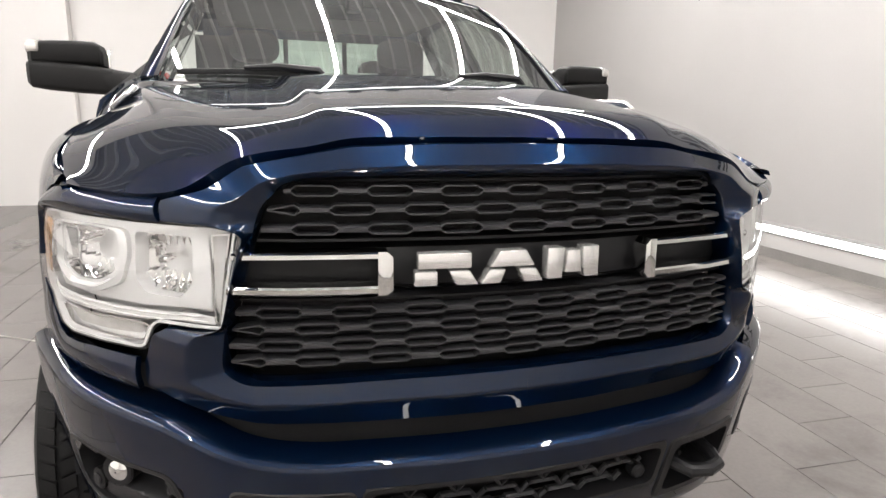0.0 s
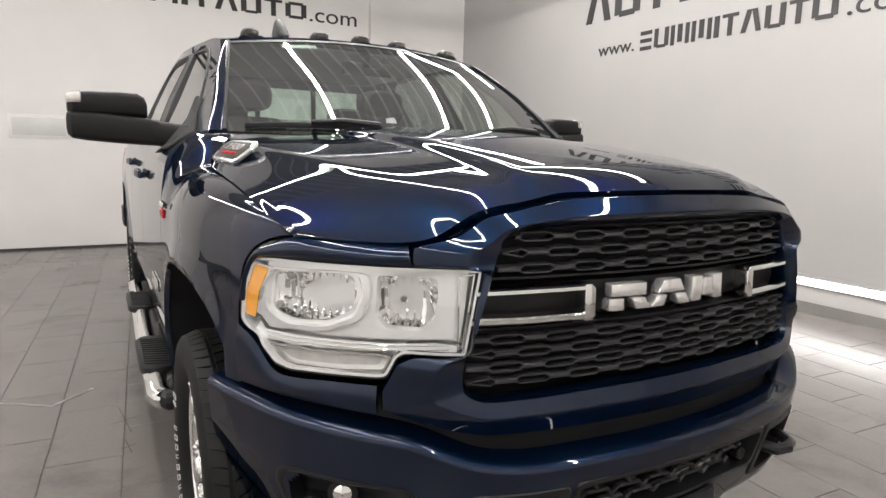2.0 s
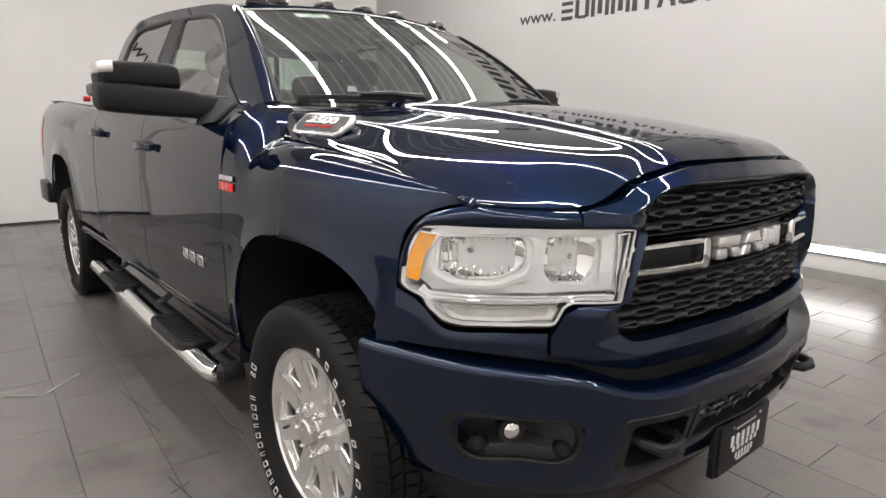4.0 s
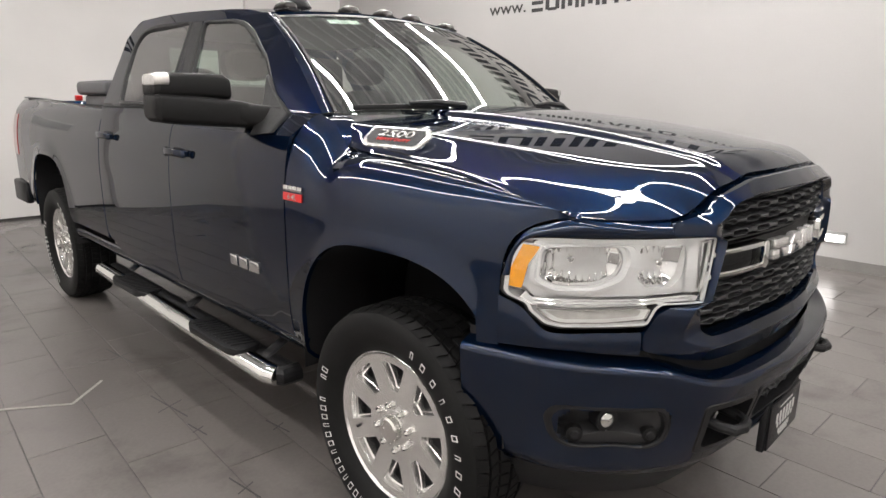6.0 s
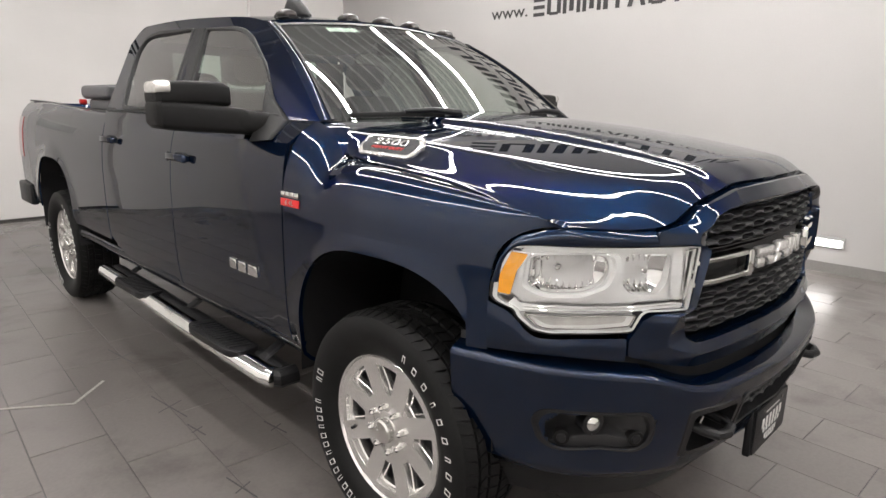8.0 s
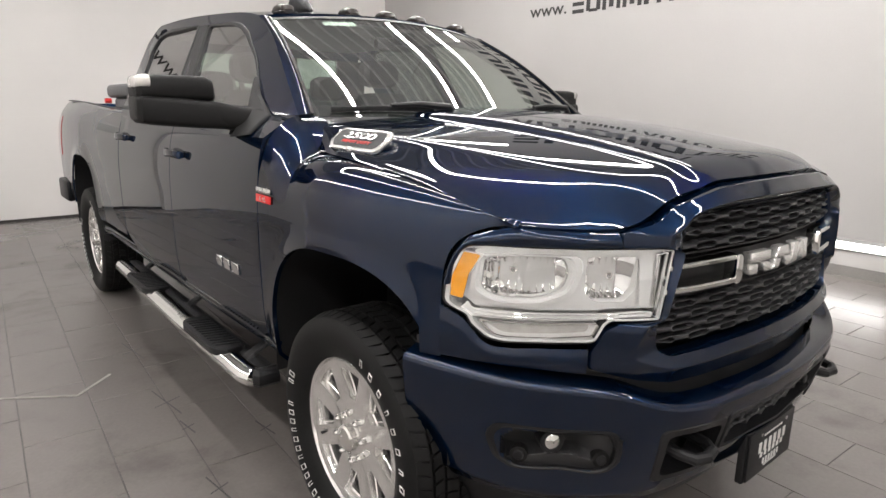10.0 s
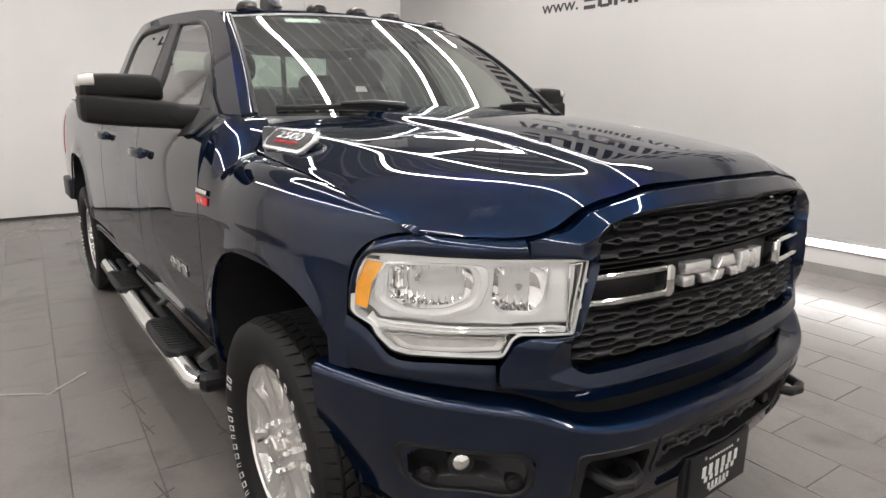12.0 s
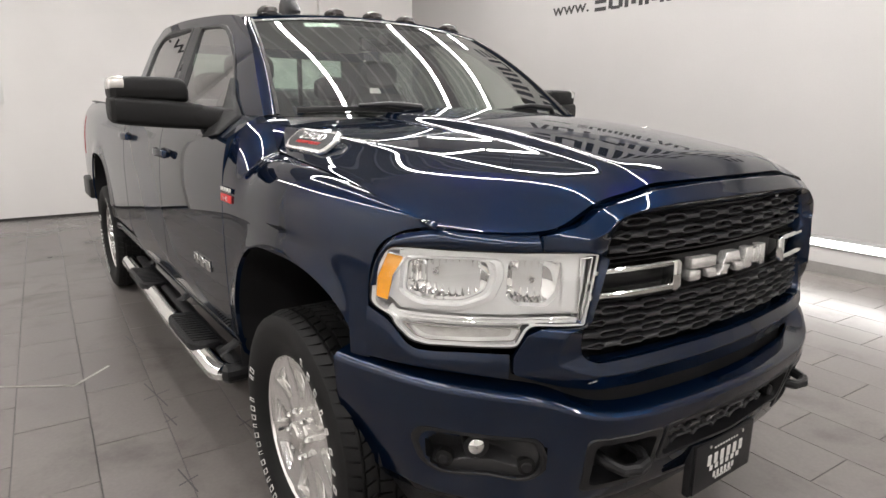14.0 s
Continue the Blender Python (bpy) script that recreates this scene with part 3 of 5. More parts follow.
both("lower_fascia", under_panel, PAINT, truck, (0, 0, .9), 0.012)

# ---- grille surround ----
RING = [((0, 1.229), (0, 1.290)), ((.15, 1.228), (.17, 1.288)), ((.30, 1.225), (.33, 1.281)), ((.41, 1.221), (.43, 1.262)), ((.452, 1.207), (.515, 1.246)), ((.472, 1.188), (.575, 1.205)),
        ((.483, 1.170), (.652, 1.184)), ((.489, 1.152), (.652, 1.146)), ((.497, 1.128), (.518, 1.143)), ((.520, 1.06), (.533, 1.06)), ((.543, .975), (.547, .958)),
        ((.549, .95), (.645, .957)), ((.552, .93), (.674, .940)), ((.554, .91), (.690, .902)), ((.554, .893), (.700, .880)), ((.551, .883), (.700, .832)), ((.538, .871), (.60, .800)),
        ((.512, .859), (.50, .780)), ((.40, .860), (.39, .776)), ((.28, .862), (.27, .774)), ((.14, .863), (.14, .773)), ((0, .863), (0, .773))]


def densify(pts, n=4):
    out = []
    for (a, b) in zip(pts, pts[1:]):
        for k in range(n):
            out.append((np.array(a) * (1 - k / n) + np.array(b) * k / n))
    out.append(np.array(pts[-1]))
    return np.array(out)


def fascia(X, z, off=0.0):
    """The front fascia: back from the plan outline towards the top and bottom."""
    p = skin(q_at_x(np.abs(X)), z, off)
    return p


def eased(P, sigma=1.6):
    """The polyline with its corners eased over a few points, its ends kept."""
    k = np.exp(-.5 * (np.arange(-6, 7) / sigma) ** 2)
    k /= k.sum()
    Q = np.concatenate([2 * P[0] - P[6:0:-1], P, 2 * P[-1] - P[-2:-8:-1]])
    return np.stack([np.convolve(Q[:, i], k, "valid") for i in range(P.shape[1])], -1)


def surround_grid():
    inner, outer = eased(densify([a for a, b in RING], 6)), eased(densify([b for a, b in RING], 6), .7)
    rows = []
    for t, high, chin in ((-.06, -.055, -.055), (-.03, -.035, -.035), (0, -.014, -.012), (.02, -.006, -.004), (.20, .010, .002), (.34, .0195, .007), (.37, .0212, .0090), (.40, .0220, .0098), (.44, .0212, .0092), (.6, .0150, .005), (.8, .009, .000), (.97, .004, -.004), (1.0, -.004, -.012), (1.0, -.06, -.06)):
        p = lerp(inner, outer, max(t, 0))
        rows.append(fascia(p[:, 0], p[:, 1], lerp(high, chin, smooth01((.94 - p[:, 1]) / .06))))
        rows[-1][:, 1] -= .012 * smooth01((1.0 - p[:, 1]) / .2) * (1 - max(t, 0))
    G = np.array(rows)
    left = G.copy()
    left[..., 0] *= -1
    return np.concatenate([left[:, ::-1], G[:, 1:]], axis=1)


panel("grille_surround", surround_grid(), PAINT, truck, (0, 0, 1.0), 0.0)

# ---- grille ----
def opening_half(z):
    zs = [.857, .871, .893, .93, .975, 1.06, 1.128, 1.170, 1.188, 1.207, 1.221]
    xs = [.505, .535, .552, .553, .543, .518, .495, .480, .468, .448, .405]
    return float(np.interp(z, zs, xs))


def grille_point(X, z, off):
    p = fascia(np.array(X), np.array(z), off)
    return (math.copysign(float(p[0]), X) if X else 0.0, float(p[1]), float(p[2]))


def strip_bm(path, thick, off0, off1):
    """A bar along a path of (x, z) on the front, thick high, from off0 to off1 outwards."""
    bm = bmesh.new()
    rings = []
    for X, z, t in path:
        h = t / 2
        rings.append([bm.verts.new(grille_point(X, z + dz, o)) for dz, o in ((-h, off0), (-h * .8, off1 - .004), (-h * .45, off1), (h * .45, off1), (h * .8, off1 - .004), (h, off0))])
    for a, b in zip(rings, rings[1:]):
        for k in range(6):
            bm.faces.new((a[k], a[(k + 1) % 6], b[(k + 1) % 6], b[k]))
    bm.faces.new(rings[0][::-1])
    bm.faces.new(rings[-1])
    bmesh.ops.recalc_face_normals(bm, faces=bm.faces)
    return bm


grille = child(new("grille"), truck, "black mesh grille of linked hexagonal slots")
PITCH = 0.131


def grille_row(z, shift):
    half = opening_half(z) - .006
    bm = bmesh.new()
    k = -6
    while True:
        c = (k + shift) * PITCH
        k += 1
        if c > half + PITCH:
            break
        # slot: thin rails above and below an opening; then a solid link to the next slot
        for sgn in (1, -1):
            up = .0085 * sgn
            pts = [(c - .044, z, .007), (c - .031, z + up, .0045), (c + .031, z + up, .0045), (c + .044, z, .007)]
            pts = [(min(max(a, -half), half), b, t) for a, b, t in pts]
            if pts[-1][0] - pts[0][0] > .012:
                pts = [p for i, p in enumerate(pts) if i == 0 or p[0] > pts[i - 1][0] + 1e-4]
                if len(pts) > 1:
                    merge(bm, strip_bm(pts, 0, -.040, -.014))
        a, b = max(c + .040, -half), min(c + PITCH - .040, half)
        if b - a > .008:
            merge(bm, strip_bm([(a, z, .013), (lerp(a, b, .5), z, .014), (b, z, .013)], 0, -.040, -.012))
    return bm


for i, (z, shift) in enumerate(((1.204, 0), (1.171, .5), (1.137, 0), (.988, .5), (.957, 0), (.926, .5), (.896, 0))):
    child(bm_object("grille_bar", grille_row(z, shift), GRILLE, sharp=20), grille)
xs = np.linspace(-.56, .56, 41)
panel("grille_backing", [[grille_point(X, z, -.085) for X in xs] for z in (.84, 1.0, 1.24)], DARK, grille, (0, 0, 1), 0.0)
for z, t in ((1.116, .010), (1.008, .008), (1.222, .010)):
    h = opening_half(z) - .004 if z < 1.2 else .44
    child(bm_object("grille_crossbar", strip_bm([(X, z, t) for X in np.linspace(-h, h, 25)], 0, -.07, -.028), BLACK), grille)
child(bm_object("crossbar_backing", strip_bm([(X, 1.062, .088) for X in np.linspace(-.525, .525, 31)], 0, -.07, -.045), BLACK), grille)
for sgn in (-1, 1):
    bm = strip_bm([(sgn * X, z, .017) for X, z in ((.530, 1.092), (.44, 1.093), (.34, 1.093), (.272, 1.093))], 0, -.03, .006)
    merge(bm, strip_bm([(sgn * X, z, .019) for X, z in ((.540, 1.032), (.44, 1.031), (.34, 1.031), (.272, 1.031))], 0, -.03, .006))
    end = [(sgn * X, z) for X, z in ((.287, 1.1015), (.270, 1.1015), (.259, 1.091), (.259, 1.032), (.270, 1.0215), (.287, 1.0215))]
    merge(bm, prism_bm(end if sgn > 0 else end[::-1], lambda a, b, h: grille_point(a, b, -.03 + h), .038, .002))
    part("chrome_bar", bm, CHROME, grille, "polished chrome bracket-shaped bar")
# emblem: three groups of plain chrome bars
for outlines in (([(-0.216, 1.0666), (-0.117, 1.0666), (-0.117, 1.0953), (-0.216, 1.0953)], [(-0.222, 1.0352), (-0.180, 1.0352), (-0.180, 1.0622), (-0.222, 1.0622)], [(-0.145, 1.0352), (-0.103, 1.0352), (-0.120, 1.0622), (-0.159, 1.0622)]),
                 ([(-0.082, 1.0657), (0.008, 1.0657), (-0.010, 1.0961), (-0.063, 1.0961)], [(-0.099, 1.0352), (-0.061, 1.0352), (-0.050, 1.0613), (-0.084, 1.0613)], [(-0.013, 1.0352), (0.026, 1.0352), (0.010, 1.0613), (-0.025, 1.0613)]),
                 ([(0.034, 1.0370), (0.066, 1.0370), (0.070, 1.0970), (0.034, 1.0970)], [(0.072, 1.0474), (0.108, 1.0474), (0.104, 1.0909), (0.076, 1.0909)], [(0.114, 1.0370), (0.146, 1.0370), (0.146, 1.0970), (0.110, 1.0970)])):
    bm = bmesh.new()
    for outline in outlines:
        merge(bm, prism_bm(outline, lambda a, b, h: grille_point(a, b, -.022 + h), .027, .003))
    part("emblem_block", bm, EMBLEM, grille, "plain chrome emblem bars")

# ---- headlights ----
LENS_EDGE = [(.522, 1.139), (.60, 1.141), (.70, 1.141), (.80, 1.140), (.87, 1.139), (.901, 1.133), (.916, 1.052), (.918, .986), (.912, .972), (.893, .958), (.888, .935), (.868, .904), (.845, .898),
             (.77, .904), (.70, .908), (.689, .913), (.673, .954), (.66, .964), (.60, .962), (.550, .961), (.537, 1.05)]


def lamp_pt(X, z, off):
    p = skin(q_at_x(np.array(float(X))), np.array(float(z)), off)
    return Vector(p)


def lamp_region(s, outline, off, name, mat, parent, label="", rows=10, bulge=0.0):
    """A sheet over an outline of (X, z), laid on the nose."""
    bm = bmesh.new()
    vs_ = [bm.verts.new((a, 0, b)) for a, b in outline]
    es = [bm.edges.new((vs_[i], vs_[(i + 1) % len(vs_)])) for i in range(len(vs_))]
    bmesh.ops.triangle_fill(bm, edges=es, use_beauty=True)
    bmesh.ops.subdivide_edges(bm, edges=[e for e in bm.edges if e.calc_length() > .03], cuts=3, use_grid_fill=True)
    bmesh.ops.triangulate(bm, faces=bm.faces)
    for v in bm.verts:
        X, z = v.co.x, v.co.z
        p = lamp_pt(X, z, off)
        v.co = (s * p.x, p.y, p.z)
    bmesh.ops.recalc_face_normals(bm, faces=bm.faces)
    if bm.faces and sum((f.normal.y for f in bm.faces)) > 0:
        bmesh.ops.reverse_faces(bm, faces=bm.faces)
    return part(name, bm, mat, parent, label, sharp=60)


def rim(s, outline, off0, off1, width, name, mat, parent, label=""):
    """A frame of the given width inside an outline, from off0 to off1."""
    pts = np.array(outline, float)
    n = len(pts)
    cen = pts.mean(0)
    nxt, prv = np.roll(pts, -1, 0), np.roll(pts, 1, 0)
    t = nxt - prv
    t /= np.linalg.norm(t, axis=1, keepdims=True)
    nor = np.stack([-t[:, 1], t[:, 0]], -1)
    area = .5 * np.sum(pts[:, 0] * nxt[:, 1] - nxt[:, 0] * pts[:, 1])
    if area < 0:
        nor = -nor
    ins = pts + nor * width
    bm = bmesh.new()
    loops = []
    for ring, off in ((pts, off0), (pts, off1), (ins, off1), (ins, off0)):
        L = []
        for a, b in ring:
            p = lamp_pt(a, b, off)
            L.append(bm.verts.new((s * p.x, p.y, p.z)))
        loops.append(L)
    for a, b in zip(loops, loops[1:]):
        for i in range(n):
            j = (i + 1) % n
            bm.faces.new((a[i], a[j], b[j], b[i]))
    bmesh.ops.recalc_face_normals(bm, faces=bm.faces)
    return part(name, bm, mat, parent, label, sharp=25)


def smooth_outline(pts, r=.008, k=4):
    """Rounds the corners of a closed outline."""
    pts = [Vector(p) for p in pts]
    out = []
    n = len(pts)
    for i in range(n):
        p, a, b = pts[i], pts[i - 1], pts[(i + 1) % n]
        da, db = min(r, (a - p).length * .45), min(r, (b - p).length * .45)
        s0, s1 = p + (a - p).normalized() * da, p + (b - p).normalized() * db
        for j in range(k + 1):
            t = j / k
            q = s0 * (1 - t) ** 2 + p * 2 * t * (1 - t) + s1 * t * t
            out.append((q.x, q.y))
    return out


def lamp_mask(s, outer, holes, off, name, mat, parent, label=""):
    """A sheet on the nose with openings cut through it, their walls turned inwards."""
    bm = bmesh.new()
    es, rims = [], []
    for loop in [outer] + holes:
        v = [bm.verts.new((a, 0, b)) for a, b in loop]
        es += [bm.edges.new((v[i], v[(i + 1) % len(v)])) for i in range(len(v))]
    bmesh.ops.triangle_fill(bm, edges=es, use_beauty=True)
    bmesh.ops.subdivide_edges(bm, edges=[e for e in bm.edges if e.calc_length() > .03 and not e.is_boundary], cuts=2)
    bmesh.ops.triangulate(bm, faces=bm.faces)
    for v in bm.verts:
        p = lamp_pt(v.co.x, v.co.z, off)
        v.co = (s * p.x, p.y, p.z)
    for loop in holes:
        a = [bm.verts.new(Vector((s, 1, 1)) * lamp_pt(X, z, off)) for X, z in loop]
        b = [bm.verts.new(Vector((s, 1, 1)) * lamp_pt(X, z, off - .03)) for X, z in loop]
        for i in range(len(loop)):
            j = (i + 1) % len(loop)
            bm.faces.new((a[i], a[j], b[j], b[i]))
    bmesh.ops.recalc_face_normals(bm, faces=bm.faces)
    return part(name, bm, mat, parent, label, sharp=30)


def bezel_bm(s, outer, inner, profile):
    """A band between two outlines of the same count; profile: (share, off) from outer to inner."""
    bm = bmesh.new()
    loops = [[bm.verts.new(Vector((s, 1, 1)) * lamp_pt(lerp(a[0], b[0], k), lerp(a[1], b[1], k), off)) for a, b in zip(outer, inner)] for k, off in profile]
    n = len(outer)
    for p, q in zip(loops, loops[1:]):
        for i in range(n):
            j = (i + 1) % n
            bm.faces.new((p[i], p[j], q[j], q[i]))
    bmesh.ops.recalc_face_normals(bm, faces=bm.faces)
    return bm


def reflector_bm(s, X0, X1, z0, z1, off, deep, pleats, start, tiers):
    """A bowl sunk into the lamp: upright pleats in tiers on its outer side, smooth on its inner side."""
    bm = bmesh.new()
    nx, nz = 120, 26
    V = []
    for i in range(nz + 1):
        r = []
        for j in range(nx + 1):
            u, v = j / nx * 2 - 1, i / nz * 2 - 1
            d = deep * max(0, 1 - abs(u) ** 2.4 * .9 - .6 * abs(v) ** 2.4)
            tier = math.floor((v + 1) / 2 * tiers)
            ph = pleats * (u + 1) / 2 + .5 * (tier % 2) + .25 * tier
            d += (.011 * abs(2 * (ph % 1) - 1) + .004 * (tier % 2)) * smooth01((u - start) / .10) * (1 - abs(v) ** 8) * 1.6
            p = lamp_pt(lerp(X0, X1, (u + 1) / 2), lerp(z0, z1, (v + 1) / 2), off - max(d, 0))
            r.append(bm.verts.new((s * p.x, p.y, p.z)))
        V.append(r)
    for i in range(nz):
        for j in range(nx):
            bm.faces.new((V[i][j], V[i][j + 1], V[i + 1][j + 1], V[i + 1][j]))
    bmesh.ops.recalc_face_normals(bm, faces=bm.faces)
    return bm


OUTER_RING = smooth_outline([(.889, 1.116), (.893, 1.014), (.862, .984), (.795, .988), (.735, 1.020), (.717, 1.078), (.721, 1.122), (.780, 1.124)], .016)
OUTER_HOLE = smooth_outline([(.876, 1.108), (.880, 1.022), (.852, 1.006), (.791, 1.013), (.753, 1.040), (.743, 1.082), (.752, 1.116), (.785, 1.117)], .014)
INNER_HOLE = smooth_outline([(.711, 1.120), (.714, 1.032), (.696, 1.008), (.632, 1.006), (.609, 1.034), (.603, 1.080), (.604, 1.119)], .010)
MASK_EDGE = [(.545, 1.134), (.60, 1.135), (.70, 1.135), (.80, 1.134), (.868, 1.133), (.888, 1.124), (.899, 1.05), (.899, .998), (.886, .976), (.80, .980), (.70, .985), (.61, .990), (.560, .986), (.552, 1.05)]
BAR_EDGE = smooth_outline([(.894, .990), (.888, .974), (.80, .976), (.70, .980), (.60, .985), (.566, .980), (.566, .966), (.66, .966), (.70, .962), (.80, .955), (.888, .951), (.902, .968)], .004)
SIGNAL_EDGE = smooth_outline([(.884, .945), (.80, .950), (.70, .956), (.682, .952), (.694, .920), (.77, .910), (.845, .905), (.862, .910)], .008)
SIGNAL_LENS = smooth_outline([(.872, .937), (.80, .942), (.71, .948), (.700, .945), (.706, .929), (.77, .921), (.842, .915), (.852, .918)], .006)
AMBER_EDGE = smooth_outline([(.903, 1.118), (.879, 1.114), (.893, 1.062), (.899, .996), (.914, 1.000), (.915, 1.058)], .004)
for s in (-1, 1):
    lamp = child(new("headlight"), truck, "clear halogen headlight with amber side reflector")
    lamp_region(s, LENS_EDGE, -.075, "back_shell", LAMP_WHITE, lamp)
    rim(s, smooth_outline(LENS_EDGE), -.070, .000, .0045, "housing", LAMP_WHITE, lamp)
    rim(s, [(a * 1.0, b) for a, b in smooth_outline([((a - .72) * 1.02 + .72, (b - 1.03) * 1.05 + 1.03) for a, b in LENS_EDGE])], -.04, -.004, .008, "seal", DARK, lamp, "black gap seal round the lamp")
    part("inner_reflector", reflector_bm(s, .596, .722, 1.000, 1.128, -.026, .052, 8, -.40, 3), LAMP_SILVER, lamp, "pleated mirror reflector", sharp=12)
    part("outer_reflector", reflector_bm(s, .732, .890, .996, 1.126, -.026, .055, 13, -.60, 3), LAMP_SILVER, lamp, "pleated mirror reflector", sharp=12)
    lamp_mask(s, MASK_EDGE, [OUTER_HOLE, INNER_HOLE], -.020, "lamp_mask", LAMP_WHITE, lamp, "pale silver mask round the reflectors")
    part("bezel", bezel_bm(s, OUTER_RING, OUTER_HOLE, ((0, -.020), (.08, -.012), (.50, -.010), (.58, -.014), (1.0, -.034))), LAMP_WHITE, lamp, "broad silver bezel")
    part("bezel_edge", bezel_bm(s, OUTER_HOLE, [((a - .815) * .965 + .815, (b - 1.06) * .95 + 1.06) for a, b in OUTER_HOLE], ((0, -.029), (.5, -.024), (1, -.045))), LAMP_SILVER, lamp, "polished inner edge")
    lamp_region(s, smooth_outline([(.603, 1.120), (.601, .998), (.573, .994), (.570, 1.06), (.574, 1.122)], .004), -.012, "end_panel", LAMP_WHITE, lamp, "flat pale end panel")
    rim(s, smooth_outline([(.566, 1.128), (.566, .972), (.556, .968), (.545, 1.05), (.534, 1.131)], .003), -.03, -.006, .003, "end_rib", LAMP_SILVER, lamp)
    lamp_region(s, BAR_EDGE, -.010, "light_bar", LAMP_WHITE, lamp, "pale clear light bar")
    for k in (.28, .72):
        line = [lamp_pt(X, lerp(.9865 - .012 * (X - .58) / .3, .966 - .013 * (X - .58) / .3, k), -.008) for X in np.linspace(.580, .885, 14)]
        part("light_bar_rib", tube_bm([Vector((s, 1, 1)) * p for p in line], .0009, 6), LAMP_SILVER, lamp)
    lamp_region(s, SIGNAL_EDGE, -.024, "turn_signal", LAMP_WHITE, lamp, "clear ribbed turn signal")
    rim(s, SIGNAL_EDGE, -.03, -.008, .004, "signal_rim", LAMP_SILVER, lamp)
    lamp_region(s, SIGNAL_LENS, -.018, "signal_lens", TURN_LENS, lamp, "grey ribbed signal lens")
    lamp_region(s, AMBER_EDGE, -.004, "side_reflector", AMBER, lamp, "amber prism side reflector")
    rim(s, [((a - .897) * 1.25 + .897, (b - 1.058) * 1.06 + 1.058) for a, b in AMBER_EDGE], -.02, -.005, .003, "reflector_frame", LAMP_SILVER, lamp)
    for X, z in ((.665, 1.072), (.836, 1.080)):
        p = lamp_pt(X, z, -.070)
        d = (lamp_pt(X, z, 0) - p).normalized()
        a, b = Vector((s * p.x, p.y, p.z)), Vector((s * d.x, d.y, d.z))
        part("bulb", tube_bm([a, a + b * .030, a + b * .044, a + b * .048], [.008, .009, .009, .006], 14), LAMP_SILVER, lamp, "silver-capped bulb")
    lens = lamp_region(s, LENS_EDGE, .003, "lens", LENS, lamp, "clear plastic outer lens")
    lens.visible_shadow = False

# ---- front bumper ----
BQ1 = float(q_at_y(-.312))
bump_top = soft(spline([0, .30, .47, .53, .66, .74, .95, BQ1], [.738, .739, .744, .754, .796, .806, .820, .836]), 0, BQ1, .016, 60)
bump_low = spline([0, .35, .50, .70, .95, BQ1], [.440, .440, .432, .430, .440, .455])
FOG_LIP = smooth_outline([(.652, .667), (.745, .670), (.838, .672), (.852, .640), (.842, .580), (.818, .556), (.775, .560), (.745, .566), (.712, .560), (.672, .553), (.640, .574), (.634, .620)], .018)
FOG_MID = np.mean(FOG_LIP, axis=0)
HOLES = {"mid": (-.312, .312, .560, .670), "hook": (.342, .528, .518, .660)}


def bump_off(q, t):
    """How far the bumper stands out, t from its lower edge (0) to its upper edge (1)."""
    f = np.interp(t, [0, .05, .12, .5, .88, .925, .95, .97, 1.0], [-.03, .006, .016, .024, .033, .0335, .030, .020, -.035])
    return f + .030 * (1 - smooth01((q - .36) / .35)) * np.interp(t, [0, .3, .8, 1], [.2, .6, 1, 1]) - .006 * smooth01((q - .8) / .3)


def bump_point(qs, t):
    q = abs(qs)
    z = lerp(bump_low(q), bump_top(q), t)
    p = skin(np.array(q), np.array(float(z)), bump_off(q, t))
    return (math.copysign(float(p[0]), qs) if qs else 0.0, float(p[1]), float(p[2]))


def in_fog(X, z, grow=1.04):
    """Whether a point lies inside the fog light's opening."""
    pts = [(FOG_MID[0] + (a - FOG_MID[0]) * grow, FOG_MID[1] + (b - FOG_MID[1]) * grow) for a, b in FOG_LIP]
    odd = False
    for (a0, b0), (a1, b1) in zip(pts, pts[1:] + pts[:1]):
        if (b0 > z) != (b1 > z) and X < a0 + (z - b0) / (b1 - b0) * (a1 - a0):
            odd = not odd
    return odd


def in_hole(p):
    X, z = abs(p[0]), p[2]
    if p[1] < -.3 and .6 < X < .9 and in_fog(X, z):
        return True
    return any(h[0] - .004 < X < h[1] + .004 and h[2] - .004 < z < h[3] + .004 for k, h in HOLES.items() if p[1] < -.3)


qs = np.linspace(-BQ1, BQ1, 241)
ts = np.r_[np.linspace(0, .84, 35)[:-1], np.linspace(.84, 1, 20)]
bumper = panel("front_bumper", [[bump_point(q, t) for q in qs] for t in ts], PAINT, truck, (0, 0, .6), 0.012, "blue painted bumper with black inserts", keep=lambda c: not in_hole(c))


def bump_surface(X, z, off):
    q = float(q_at_x(abs(X)))
    t = (z - bump_low(q)) / (bump_top(q) - bump_low(q))
    p = skin(np.array(q), np.array(float(z)), float(bump_off(q, np.clip(t, 0, 1))) + off)
    return Vector((math.copysign(float(p[0]), X) if X else 0.0, float(p[1]), float(p[2])))


